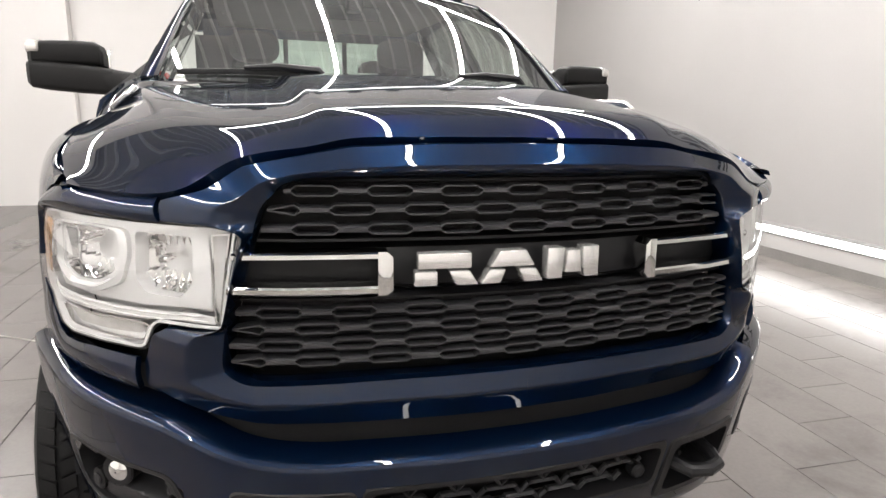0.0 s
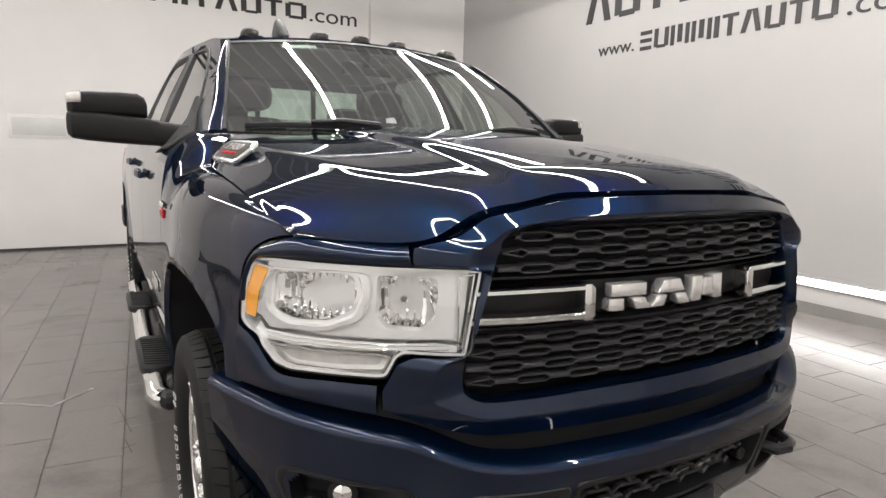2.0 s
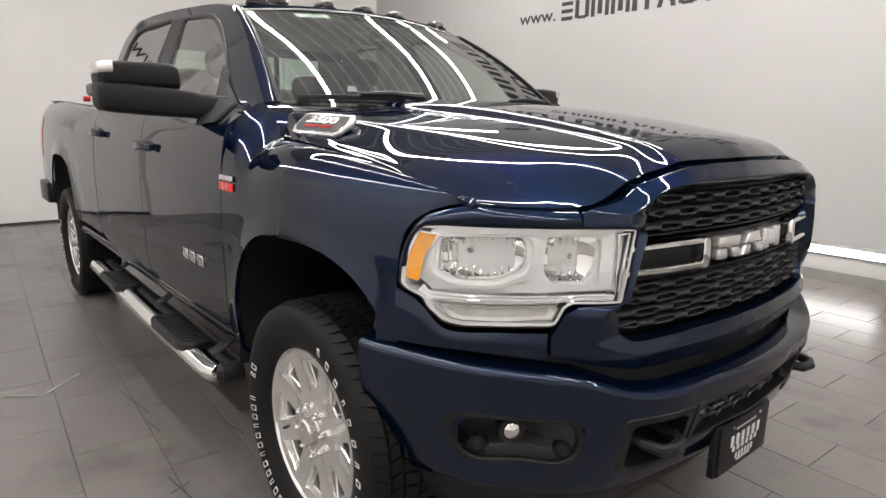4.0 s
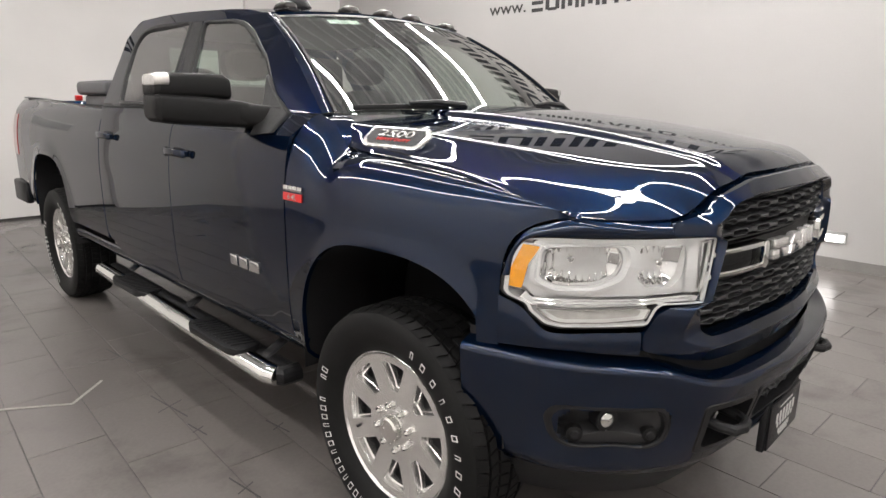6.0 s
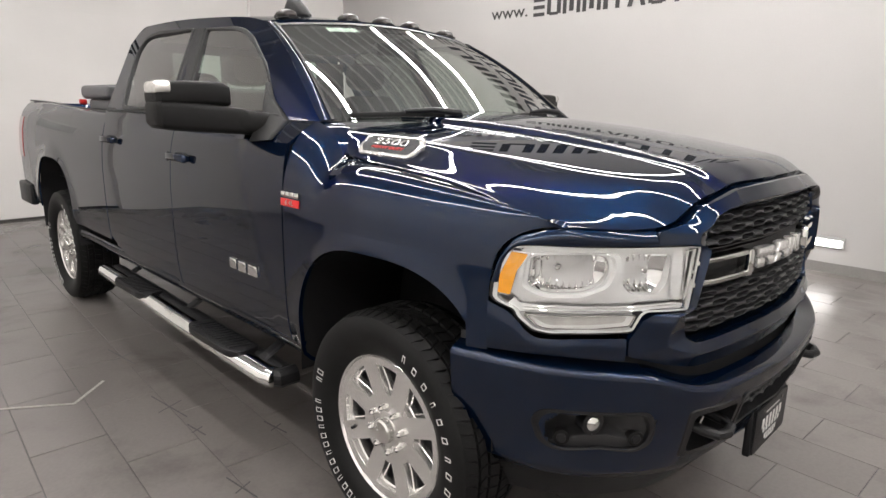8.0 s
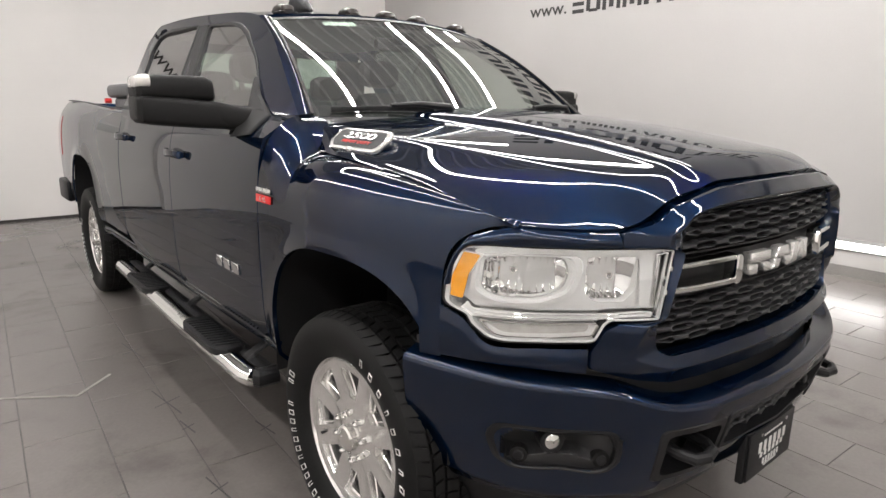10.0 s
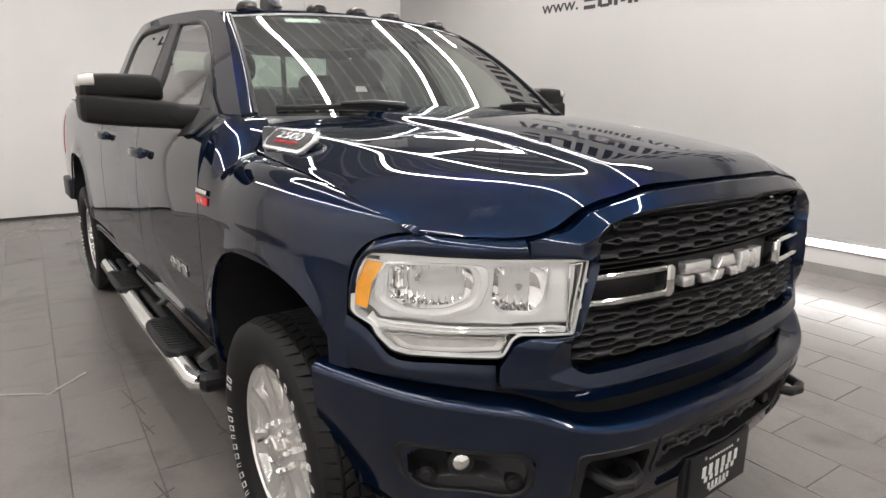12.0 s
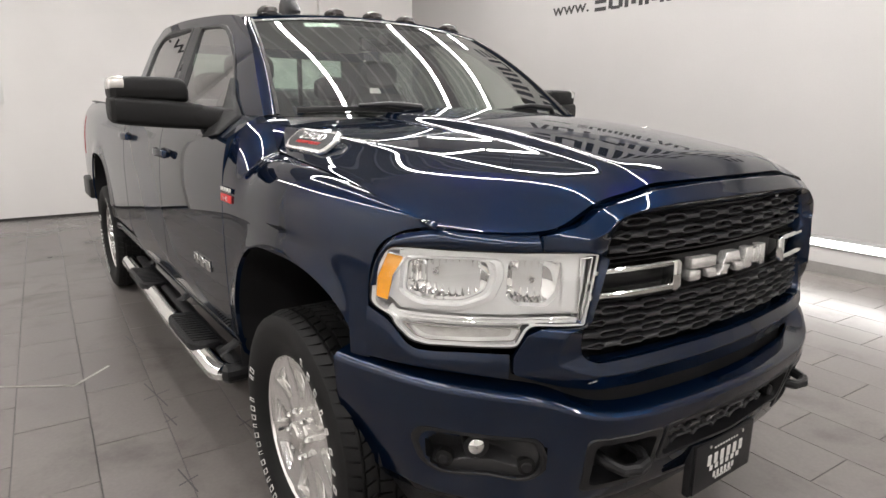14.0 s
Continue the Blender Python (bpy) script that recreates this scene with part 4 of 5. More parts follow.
def frame_bm(outline, width, off0, off1, slope=1.0):
    """A frame on the bumper round an opening, sloping inwards to off0."""
    pts = np.array(outline, float)
    cen = pts.mean(0)
    bm = bmesh.new()
    loops = []
    for grow, off in ((width, off1 - .006), (width * .8, off1), (0, off1), (-.012 * slope, off0)):
        L = []
        for a, b in pts:
            d = np.array((a, b)) - cen
            d = d / max(abs(d[0]) / (np.ptp(pts[:, 0]) / 2), abs(d[1]) / (np.ptp(pts[:, 1]) / 2), 1e-6) * 0 + np.sign(d) * np.minimum(1, np.abs(d) / (np.ptp(pts, axis=0) * .35))
            L.append(bm.verts.new(bump_surface(a + d[0] * grow, b + d[1] * grow, off)))
        loops.append(L)
    n = len(pts)
    for a, b in zip(loops, loops[1:]):
        for i in range(n):
            j = (i + 1) % n
            bm.faces.new((a[i], a[j], b[j], b[i]))
    bmesh.ops.recalc_face_normals(bm, faces=bm.faces)
    return bm


def rect(x0, x1, z0, z1, r=.02):
    return smooth_outline([(x0, z0), (lerp(x0, x1, .5), z0), (x1, z0), (x1, lerp(z0, z1, .5)), (x1, z1), (lerp(x0, x1, .5), z1), (x0, z1), (x0, lerp(z0, z1, .5))], r)


for s in (-1, 1):
    pod = child(new("fog_light_pod"), bumper, "black pod with a small round fog light")
    lip, mid = FOG_LIP, FOG_MID
    bm = bmesh.new()
    loops = [[bm.verts.new(bump_surface(s * (mid[0] + (a - mid[0]) * g), mid[1] + (b - mid[1]) * h, o)) for a, b in lip] for g, h, o in ((1.13, 1.20, -.004), (1.12, 1.18, .002), (1.05, 1.08, .003), (1.0, 1.0, -.001), (.985, .975, -.016), (.975, .96, -.045))]
    for a, b in zip(loops, loops[1:]):
        for i in range(len(lip)):
            j = (i + 1) % len(lip)
            bm.faces.new((a[i], a[j], b[j], b[i]))
    bmesh.ops.recalc_face_normals(bm, faces=bm.faces)
    part("pod_frame", bm, BLACK, pod)

    def scoop(X, z):
        deep = -.016 - .048 * smooth01((X - .640) / .095)
        shelf = smooth01((.604 - z + .014 * math.cos((X - .745) / .10 * math.pi)) / .016)
        return lerp(deep, -.012, shelf)
    panel("pod_scoop", [[bump_surface(s * X, z, scoop(X, z)) for X in np.linspace(.632, .854, 44)] for z in np.linspace(.550, .674, 30)], POD, pod, (0, 0, .6), 0.0)
    c = bump_surface(s * .768, .637, -.052)
    d = Vector((s * .52, -1, .05))
    d.normalize()
    part("fog_lamp_housing", tube_bm([c, c + d * .045, c + d * .047, c + d * .040], [.031, .033, .029, .026], 24, caps=False), BLACK, pod)
    part("fog_lamp", tube_bm([c + d * .040, c + d * .046, c + d * .050, c + d * .0525, c + d * .0535], [.024, .0215, .016, .009, .002], 24, caps=False), CHROME, pod, "round clear fog lamp")
    for X, z in ((.814, .588), (.662, .586)):
        a = bump_surface(s * X, z, -.03)
        e = (bump_surface(s * X, z, 0) - a).normalized()
        part("sensor_boss", tube_bm([a, a + e * .022, a + e * .026, a + e * .022], [.024, .023, .019, .016], 18), MIRROR_PLASTIC, pod)
        part("parking_sensor", tube_bm([a + e * .01, a + e * .026, a + e * .028], [.014, .014, .011], 16), BLACK, pod)
    x0, x1, z0, z1 = HOLES["hook"]
    part("hook_frame", frame_bm([(s * a, b) for a, b in rect(x0 + .006, x1 - .006, z0 + .006, z1 - .006, .02)], .021, -.07, .004, .5), BLACK, bumper)
    panel("hook_backing", [[bump_surface(s * X, z, -.09) for X in np.linspace(x0 - .03, x1 + .03, 8)] for z in np.linspace(z0 - .02, z1 + .02, 5)], DARK, bumper, (0, 0, .6), 0.0)
    hook = [(s * .38, -.82, .60), (s * .38, -.885, .592), (s * .40, -.915, .588), (s * .44, -.922, .588), (s * .475, -.908, .588), (s * .487, -.87, .592), (s * .487, -.80, .60)]
    part("tow_hook", tube_bm(hook, .016, 10), BLACK, bumper, "black tow hook")
x0, x1, z0, z1 = HOLES["mid"]
part("lower_grille_frame", frame_bm(rect(x0 + .006, x1 - .006, z0 + .006, z1 - .006, .02), .014, -.05, .004, .5), BLACK, bumper)
panel("lower_grille_backing", [[bump_surface(X, z, -.09) for X in np.linspace(x0 - .03, x1 + .03, 20)] for z in np.linspace(z0 - .02, z1 + .02, 5)], DARK, bumper, (0, 0, .6), 0.0)
for r in range(4):
    bm = bmesh.new()
    for k in range(-4, 5):
        c = (k + .5 * (r % 2)) * .092
        z = .575 + r * .029
        pts = [(c - .046, z - .010), (c - .030, z + .012), (c + .030, z + .012), (c + .046, z - .010)]
        for (a0, b0), (a1, b1) in zip(pts, pts[1:]):
            if max(abs(a0), abs(a1)) < .306:
                merge(bm, tube_bm([bump_surface(a0, b0, -.035), bump_surface(a1, b1, -.035)], .0050, 6, flat=(2.0, 1.0)))
    part("lower_grille_bar", bm, GRILLE, bumper)
for X in (-.28, .28):
    a = bump_surface(X, .592, -.035)
    part("parking_sensor", tube_bm([a, a + Vector((0, -.022, 0)), a + Vector((0, -.025, 0))], [.018, .017, .012], 16), BLACK, bumper)
# air dam under the bumper
panel("air_dam", [[skin(np.array(abs(q)), np.array(z), o) * np.array((math.copysign(1, q), 1, 1)) for q in np.linspace(-BQ1 + .1, BQ1 - .1, 80)] for z, o in ((.452, -.02), (.40, -.03), (.33, -.06))], BLACK, truck, (0, 0, .6), 0.01)

# dealer plate on the bumper
plate = tagged(new("front_plate"), "black dealer plate with white bars screwed to the bumper", "plate")
plate.location = (-.006, -.925, .000)
plate.scale = (1.0, 1, .98)
part("plate_bracket", box_bm((.325, .024, .168), (0, .028, .475), .006), BLACK, plate)
part("plate_panel", box_bm((.31, .008, .158), (0, .012, .477), .004), BLACK, plate)
for w, h, z in ((.20, .034, .492), (.17, .016, .464), (.12, .018, .436), (.09, .008, .421), (.13, .006, .528)):
    n = 6 if h > .01 else 9
    for k in range(n):
        part("plate_bar", box_bm((w / n * .52, .002, h), (-w / 2 + w / n * (k + .5), .0075, z)), WHITE_RUBBER, plate, smooth=False)
for X in (-.085, .085):
    part("screw", tube_bm([(X, .010, .538), (X, .005, .538)], .006, 12), CHROME, plate)

def side_x(y, z):
    """The half width of the cab's side, door and window frame alike."""
    if z > BELT:
        return float(cab_x(y, z))
    return float(lerp(skin(q_at_y(y), z)[0], cab_x(y, z), smooth01((z - 1.34) / (BELT - 1.34)) ** 1.6))


# ---- doors, bedsides, sills ----
def side_panel(y0, y1, zlow, ztop, n=30, m=22, off=0.0):
    def at(y, z):
        p = skin(q_at_y(y), z, off)
        p[0] = lerp(p[0], cab_x(y, z) + .002, smooth01((z - 1.34) / (BELT - 1.34)) ** 1.6)
        return p
    return [[at(y, lerp(zlow(y), ztop(y), t)) for y in np.linspace(y0, y1, n)] for t in np.linspace(0, 1, m)]


front_doors = both("front_door", lambda: side_panel(.547, 1.575, lambda y: .60, lambda y: BELT), PAINT, truck)
rear_doors = both("rear_door", lambda: side_panel(1.582, 2.600, lambda y: .60 if y < 2.42 else .60 + (y - 2.42) * .5, lambda y: BELT), PAINT, truck)


def bed_low(y):
    if abs(y - 3.80) < .47:
        return arch_z(y, 3.80, .47, 1.09, .66)
    return .66 + (0 if y < 3.8 else (y - 4.27) * .10)


bed_top = lambda y: lerp(1.432, 1.492, smooth01((y - 2.62) / 2.2)) - .028 * smooth01((y - 4.76) / .14) ** 2  # noqa: E731
bed_ys = np.unique(np.r_[np.linspace(2.612, 4.88, 70), np.linspace(3.3305, 3.36, 6), np.linspace(4.24, 4.2695, 6)])


def bedside():
    rows = [[skin(q_at_y(y), lerp(bed_low(y), bed_top(y) - .02, t)) for y in bed_ys] for t in np.linspace(0, 1, 24)]
    for t in (.35, .7, 1.0):
        rows.append([skin(q_at_y(y), bed_top(y) - .02) + np.array((-.02 * math.sin(t * 1.57) ** 2 - .002 * t, 0, .02 * math.sin(t * 1.57))) for y in bed_ys])
    return rows


bedsides = both("bedside", bedside, PAINT, truck, (0, 3.7, .9))
both("bed_rail_cap", lambda: [[(X, y, bed_top(y) + dz) for y in np.linspace(2.62, 4.76, 20)] for X, dz in ((.896, -.004), (.890, .004), (.875, .005), (.86, .003), (.855, -.02))], BLACK, truck, (0, 3.7, .9), 0.0)
both("bed_wall", lambda: [[(.857, y, z) for y in np.linspace(2.70, 4.84, 4)] for z in (.92, 1.2, 1.45)], BLACK, truck, (3, 3.7, 1.2), 0.0)
child(slab("bed_floor", -.86, .86, 2.70, 4.86, .90, .93, BLACK), truck)
child(bm_object("bed_front", box_bm((1.86, .03, .55), (0, 2.69, 1.17), .005), PAINT), truck)
child(bm_object("tailgate", box_bm((1.66, .06, .56), (0, 4.87, 1.19), .012), PAINT), truck)
both("tail_light", lambda: [[skin(q_at_y(y), z, .004) for y in np.linspace(4.74, 4.885, 6)] for z in np.linspace(1.03, 1.36, 8)], RED, truck, (0, 3.7, 1.1), 0.02, "red tail light")
child(bm_object("rear_bumper", box_bm((1.94, .20, .20), (0, 4.98, .70), .03), CHROME), truck)
for s in (-1, 1):
    child(bm_object("bumper_end", box_bm((.06, .40, .18), (s * .985, 4.78, .72), .02), BLACK), truck)
both("sill", lambda: [[skin(q_at_y(y), z, o) for y in np.linspace(.46, 3.30, 40)] for z, o in ((.615, -.012), (.59, .000), (.56, .000), (.53, -.02), (.50, -.06))], PAINT, truck)
# wheel-arch lips and liners
for cy, r, top, foot in ((0.02, .43, 1.035, .60), (3.80, .47, 1.09, .66)):
    for s in (-1, 1):
        bm = bmesh.new()
        rings = []
        for k in range(33):
            a = math.pi * k / 32
            yy = cy - (r + .012) * math.cos(a)
            zz = .50 if k in (0, 32) else arch_z(yy, cy, r + .012, top + .012, foot)
            xo = min(1.0, float(plan_x(q_at_y(yy))) - .008)
            rings.append([bm.verts.new((s * X, yy, zz)) for X in (xo, .80, .50)])
        for a, b in zip(rings, rings[1:]):
            for i in range(2):
                bm.faces.new((a[i], a[i + 1], b[i + 1], b[i]))
        back = [rings[k][2] for k in range(33)]
        bm.faces.new(back)
        part("wheel_liner", bm, DARK, truck, "black wheel-arch liner")

# ---- cab ----
def cab_pt(s, y, z, off=0.0):
    return (s * (cab_x(y, z) + off * .894), y, z + off * .447)


CAB = [(.53, 1.437), (.605, 1.491), (.78, 1.620), (.939, 1.732), (1.10, 1.822), (1.21, 1.868), (1.345, 1.893), (1.66, 1.918), (2.137, 1.934), (2.50, 1.934), (2.60, 1.90), (2.65, 1.83), (2.605, 1.437)]
FRONT_WIN = [(.835, 1.462), (.863, 1.50), (1.034, 1.665), (1.224, 1.785), (1.33, 1.83), (1.434, 1.851), (1.714, 1.863), (1.625, 1.605), (1.575, 1.462)]
REAR_WIN = [(1.72, 1.462), (1.784, 1.61), (1.845, 1.873), (2.257, 1.880), (2.37, 1.868), (2.432, 1.846), (2.458, 1.79), (2.453, 1.75), (2.40, 1.60), (2.334, 1.462)]
for s in (-1, 1):
    fw, rw = smooth_outline(FRONT_WIN, .03), smooth_outline(REAR_WIN, .03)
    bm = bmesh.new()
    edges = []
    for loop in (CAB, fw, rw):
        v = [bm.verts.new(cab_pt(s, a, b)) for a, b in loop]
        edges += [bm.edges.new((v[i], v[(i + 1) % len(v)])) for i in range(len(v))]
    bmesh.ops.triangle_fill(bm, edges=edges, use_beauty=True)
    bmesh.ops.recalc_face_normals(bm, faces=bm.faces)
    if sum(f.normal.x * s for f in bm.faces) < 0:
        bmesh.ops.reverse_faces(bm, faces=bm.faces)
    part("cab_side", bm, PAINT, truck, "blue window frames and pillars", sharp=60)
    for nm, loop, inset in (("front_side_window", fw, .016), ("rear_side_window", rw, .016)):
        pts = np.array(loop)
        cen = pts.mean(0)
        bm = bmesh.new()
        rings = []
        for grow, off in ((.010, .001), (.006, .005), (-.012, .004), (-.016, -.010)):
            d = pts - cen
            ln = np.linalg.norm(d, axis=1, keepdims=True)
            rings.append([bm.verts.new(cab_pt(s, a, b, off)) for a, b in pts + d / ln * grow])
        for a, b in zip(rings, rings[1:]):
            for i in range(len(pts)):
                j = (i + 1) % len(pts)
                bm.faces.new((a[i], a[j], b[j], b[i]))
        bmesh.ops.recalc_face_normals(bm, faces=bm.faces)
        win = part(nm, bm, BLACK, truck, "tinted side window in black rubber trim")
        bm = bmesh.new()
        bm.faces.new([bm.verts.new(cab_pt(s, a, b, -.005)) for a, b in pts])
        g = part("pane", bm, FRONT_GLASS if nm.startswith("front") else SIDE_GLASS, win, "tinted glass pane")
        g.visible_shadow = False
    # black pillar covers between the windows
    bm = prism_bm([(1.590, 1.47), (1.705, 1.47), (1.772, 1.61), (1.830, 1.868), (1.730, 1.868), (1.640, 1.61)], lambda a, b, h: cab_pt(s, a, b, h), .004)
    part("pillar_cover", bm, BLACK, truck, "black pillar cover")
    bm = prism_bm([(.845, 1.438), (2.58, 1.438), (2.58, 1.458), (.865, 1.458)], lambda a, b, h: cab_pt(s, a, b, h), .007, .002)
    part("belt_moulding", bm, BLACK, truck, "black belt moulding")

roof_edge_z = spline([1.21, 1.345, 1.66, 2.137, 2.50, 2.60, 2.655], [1.868, 1.893, 1.918, 1.934, 1.934, 1.90, 1.83])


def roof_point(c, y):
    ze = roof_edge_z(y)
    X = cab_x(y, ze) * abs(c)
    yy = y - .105 * (1 - c * c) * max(0, 1.7 - y) / .49
    z = ze + .036 * (1 - abs(c) ** 2.4)
    return (math.copysign(X, c) if c else 0.0, yy, z)


panel("roof", [[roof_point(c, y) for c in np.linspace(-1, 1, 49)] for y in np.r_[np.linspace(1.21, 1.4, 8)[:-1], np.linspace(1.4, 2.655, 30)]], PAINT, truck, (0, 1.9, 1.4), 0.016)


def ws_point(c, t, off=0.0):
    """The windscreen: c across from -1 to 1, t from its foot to its top."""
    X = abs(c) * lerp(.778, .640, t)
    y = lerp(.355 + .175 * c * c, 1.085 + .075 * c * c, t)
    z = lerp(1.425 + .012 * c * c, 1.893 - .040 * c * c, t)
    b = .030 * math.sin(math.pi * t)
    return (math.copysign(X, c) if c else 0.0, y - b * .55 - off * .55, z + b * .8 + off * .8)


shield = panel("windscreen", [[ws_point(c, t) for c in np.linspace(-1, 1, 33)] for t in np.linspace(0, 1, 16)], WINDSHIELD, truck, (0, 1.6, 1.2), 0.0, "curved tinted windscreen")
shield.visible_shadow = False
panel("windscreen_header", [[ws_point(c, t, .003) for c in np.linspace(-1, 1, 33)] for t in (.965, .985, 1.0)], BLACK, truck, (0, 1.6, 1.2), 0.0)
panel("sticker", [[ws_point(c, t, -.004) for c in np.linspace(-.66, -.42, 5)] for t in (.885, .935)], STICKER, shield, (0, 1.6, 1.2), 0.0, "pale green sticker inside the glass")
for s in (-1, 1):
    edge = [ws_point(1, t) for t in np.linspace(0, 1, 16)]
    cab_edge = curve_points([(cab_x(y, z), y, z) for y, z in CAB[:6]], 16)
    rows = []
    for k, w in ((0, 0), (.12, .006), (.35, .010), (.7, .008), (1, .0)):
        rows.append([(s * lerp(e[0], c[0], k), lerp(e[1], c[1], k) - w * .6, lerp(e[2], c[2], k) + w * .6) for e, c in zip(edge, cab_edge)])
    panel("windscreen_pillar", rows, PAINT, truck, (0, 1.6, 1.2), 0.0, "blue windscreen pillar")
    panel("pillar_moulding", [[(s * lerp(e[0], c[0], k), lerp(e[1], c[1], k) - .008, lerp(e[2], c[2], k) + .008) for e, c in zip(edge, cab_edge)] for k in (-.06, .20)], BLACK, truck, (0, 1.6, 1.2), 0.006)
# cowl and wipers
panel("cowl", [[(X, y, z) for X in np.linspace(-.79, .79, 25)] for y, z in ((.36, 1.36), (.41, 1.405), (.45, 1.422), (.60, 1.43))], BLACK, truck, (0, .5, 1.2), 0.0)
for s in (-1, 1):
    rows = [[(s * X, y, z - .004) for X, z in ((x0, z0), (lerp(x0, x1, .5), lerp(z0, z1, .44) + .003), (x1, z1))] for y, x0, z0, x1, z1 in ((.350, .800, 1.388, .862, 1.326), (.38, .790, 1.404, .850, 1.350), (.44, .775, 1.427, .838, 1.400), (.50, .770, 1.436, .837, 1.426), (.58, .760, 1.444, .842, 1.440))]
    panel("cowl_corner", rows, PAINT, truck, (0, .5, 1.2), 0.0)


def wiper(x0, x1):
    pts = [ws_point(lerp(x0, x1, k) / .80, .030 + .022 * math.sin(k * 2.4), .012) for k in np.linspace(0, 1, 12)]
    w = part("wiper", tube_bm(pts, .0075, 8, flat=(.7, 1.4)), BLACK, truck, "black flat wiper blade")
    arm = [Vector(pts[6]) + Vector((0, -.01, .012)), Vector(pts[9]) + Vector((0, -.02, .02)), Vector(pts[-1]) + Vector((.06, -.03, .012)), Vector(pts[-1]) + Vector((.10, -.02, -.025))]
    part("wiper_arm", tube_bm(arm, [.008, .012, .016, .014], 8), BLACK, w)


wiper(-.735, -.31)
wiper(.06, .50)

# dark core behind the openings
child(bm_object("radiator_support", box_bm((1.16, .05, .66), (0, -.62, .83), .01), DARK), truck)
child(bm_object("chassis", box_bm((1.10, 5.3, .16), (0, 2.05, .55), .02), DARK), truck)
child(bm_object("cab_floor", box_bm((1.84, 2.2, .06), (0, 1.60, .62), .01), DARK), truck)
child(bm_object("firewall", box_bm((1.72, .04, .74), (0, .50, 1.02), .01), DARK), truck)
for y in (0.0, 3.80):
    child(bm_object("axle", tube_bm([(-.80, y, .42), (-.15, y, .42), (0, y, .42), (.15, y, .42), (.80, y, .42)], [.045, .05, .13, .05, .045], 14), DARK), truck)
panel("bumper_filler", [[skin(np.array(abs(q)), np.array(z), -.035) * np.array((math.copysign(1, q), 1, 1)) for q in np.linspace(-BQ1, BQ1, 61)] for z in (.66, .74, .86)], DARK, truck, (0, 0, .8), 0.0)


# ---- wheels ----
TYRE_R, TYRE_W, RIM_R = .420, .285, .262
tread_prof = [(RIM_R, -.095), (RIM_R + .012, -.112), (.315, -.134), (.355, -.142), (.385, -.138), (.402, -.128), (.406, -.108), (.407, -.05), (.408, 0), (.407, .05), (.406, .108), (.402, .128), (.385, .138), (.355, .142), (.315, .134), (RIM_R + .012, .112), (RIM_R, .095)]


def rim_face_bm():
    """The cast face: eight windows with sloping walls between broad spokes."""
    bm = bmesh.new()
    rs = [.060, .080, .100, .120, .128, .150, .180, .210, .230, .238, .248, .256]
    us = [-1, -.80, -.62, -.58, -.30, 0, .30, .58, .62, .80]
    e = .58
    face_x = spline([.05, .10, .14, .20, .24, .26], [.096, .090, .087, .092, .098, .100])
    edge = spline([.10, .128, .180, .230, .26], [.10, .125, .195, .240, .25])
    cols = []
    for k in range(8):
        for u in us:
            cols.append((k, u))
    V = {}
    for ci, (k, u) in enumerate(cols):
        for ri, r in enumerate(rs):
            w = edge(r)
            da = w * u / e if abs(u) <= e else math.copysign(w + (abs(u) - e) / (1 - e) * (math.pi / 8 - w), u)
            a = 2 * math.pi * k / 8 + da
            x = float(face_x(r)) - .003 * (abs(u) > .7)
            V[ci, ri] = bm.verts.new((x, r * math.cos(a), r * math.sin(a)))
    n = len(cols)
    r0, r1 = 4, 8

    def window(ci, ri):
        u0, u1 = cols[ci][1], us[(us.index(cols[ci][1]) + 1) % len(us)]
        return r0 <= ri < r1 and abs(u0) <= e + .001 and abs(u1) <= e + .001
    for ci in range(n):
        cj = (ci + 1) % n
        for ri in range(len(rs) - 1):
            if not window(ci, ri):
                bm.faces.new((V[ci, ri], V[cj, ri], V[cj, ri + 1], V[ci, ri + 1]))
    for k in range(8):
        lo, hi = us.index(-.58), us.index(.58)
        loop = [V[k * len(us) + i, r0] for i in range(lo, hi + 1)] + [V[k * len(us) + hi, r] for r in range(r0 + 1, r1 + 1)]
        loop += [V[k * len(us) + i, r1] for i in range(hi - 1, lo - 1, -1)] + [V[k * len(us) + lo, r] for r in range(r1 - 1, r0, -1)]
        c = sum((v.co for v in loop), Vector()) / len(loop)
        prev = loop
        for shrink, dx in ((.97, -.005), (.91, -.020), (.81, -.024), (.78, -.040)):
            nxt = [bm.verts.new(Vector((v.co.x + dx, c.y + (v.co.y - c.y) * shrink, c.z + (v.co.z - c.z) * shrink))) for v in loop]
            for i in range(len(loop)):
                m = (i + 1) % len(loop)
                bm.faces.new((prev[i], prev[m], nxt[m], nxt[i]))
            prev = nxt
    bmesh.ops.recalc_face_normals(bm, faces=bm.faces)
    if sum(f.normal.x * f.calc_area() for f in bm.faces) < 0:
        bmesh.ops.reverse_faces(bm, faces=bm.faces)
    return bm


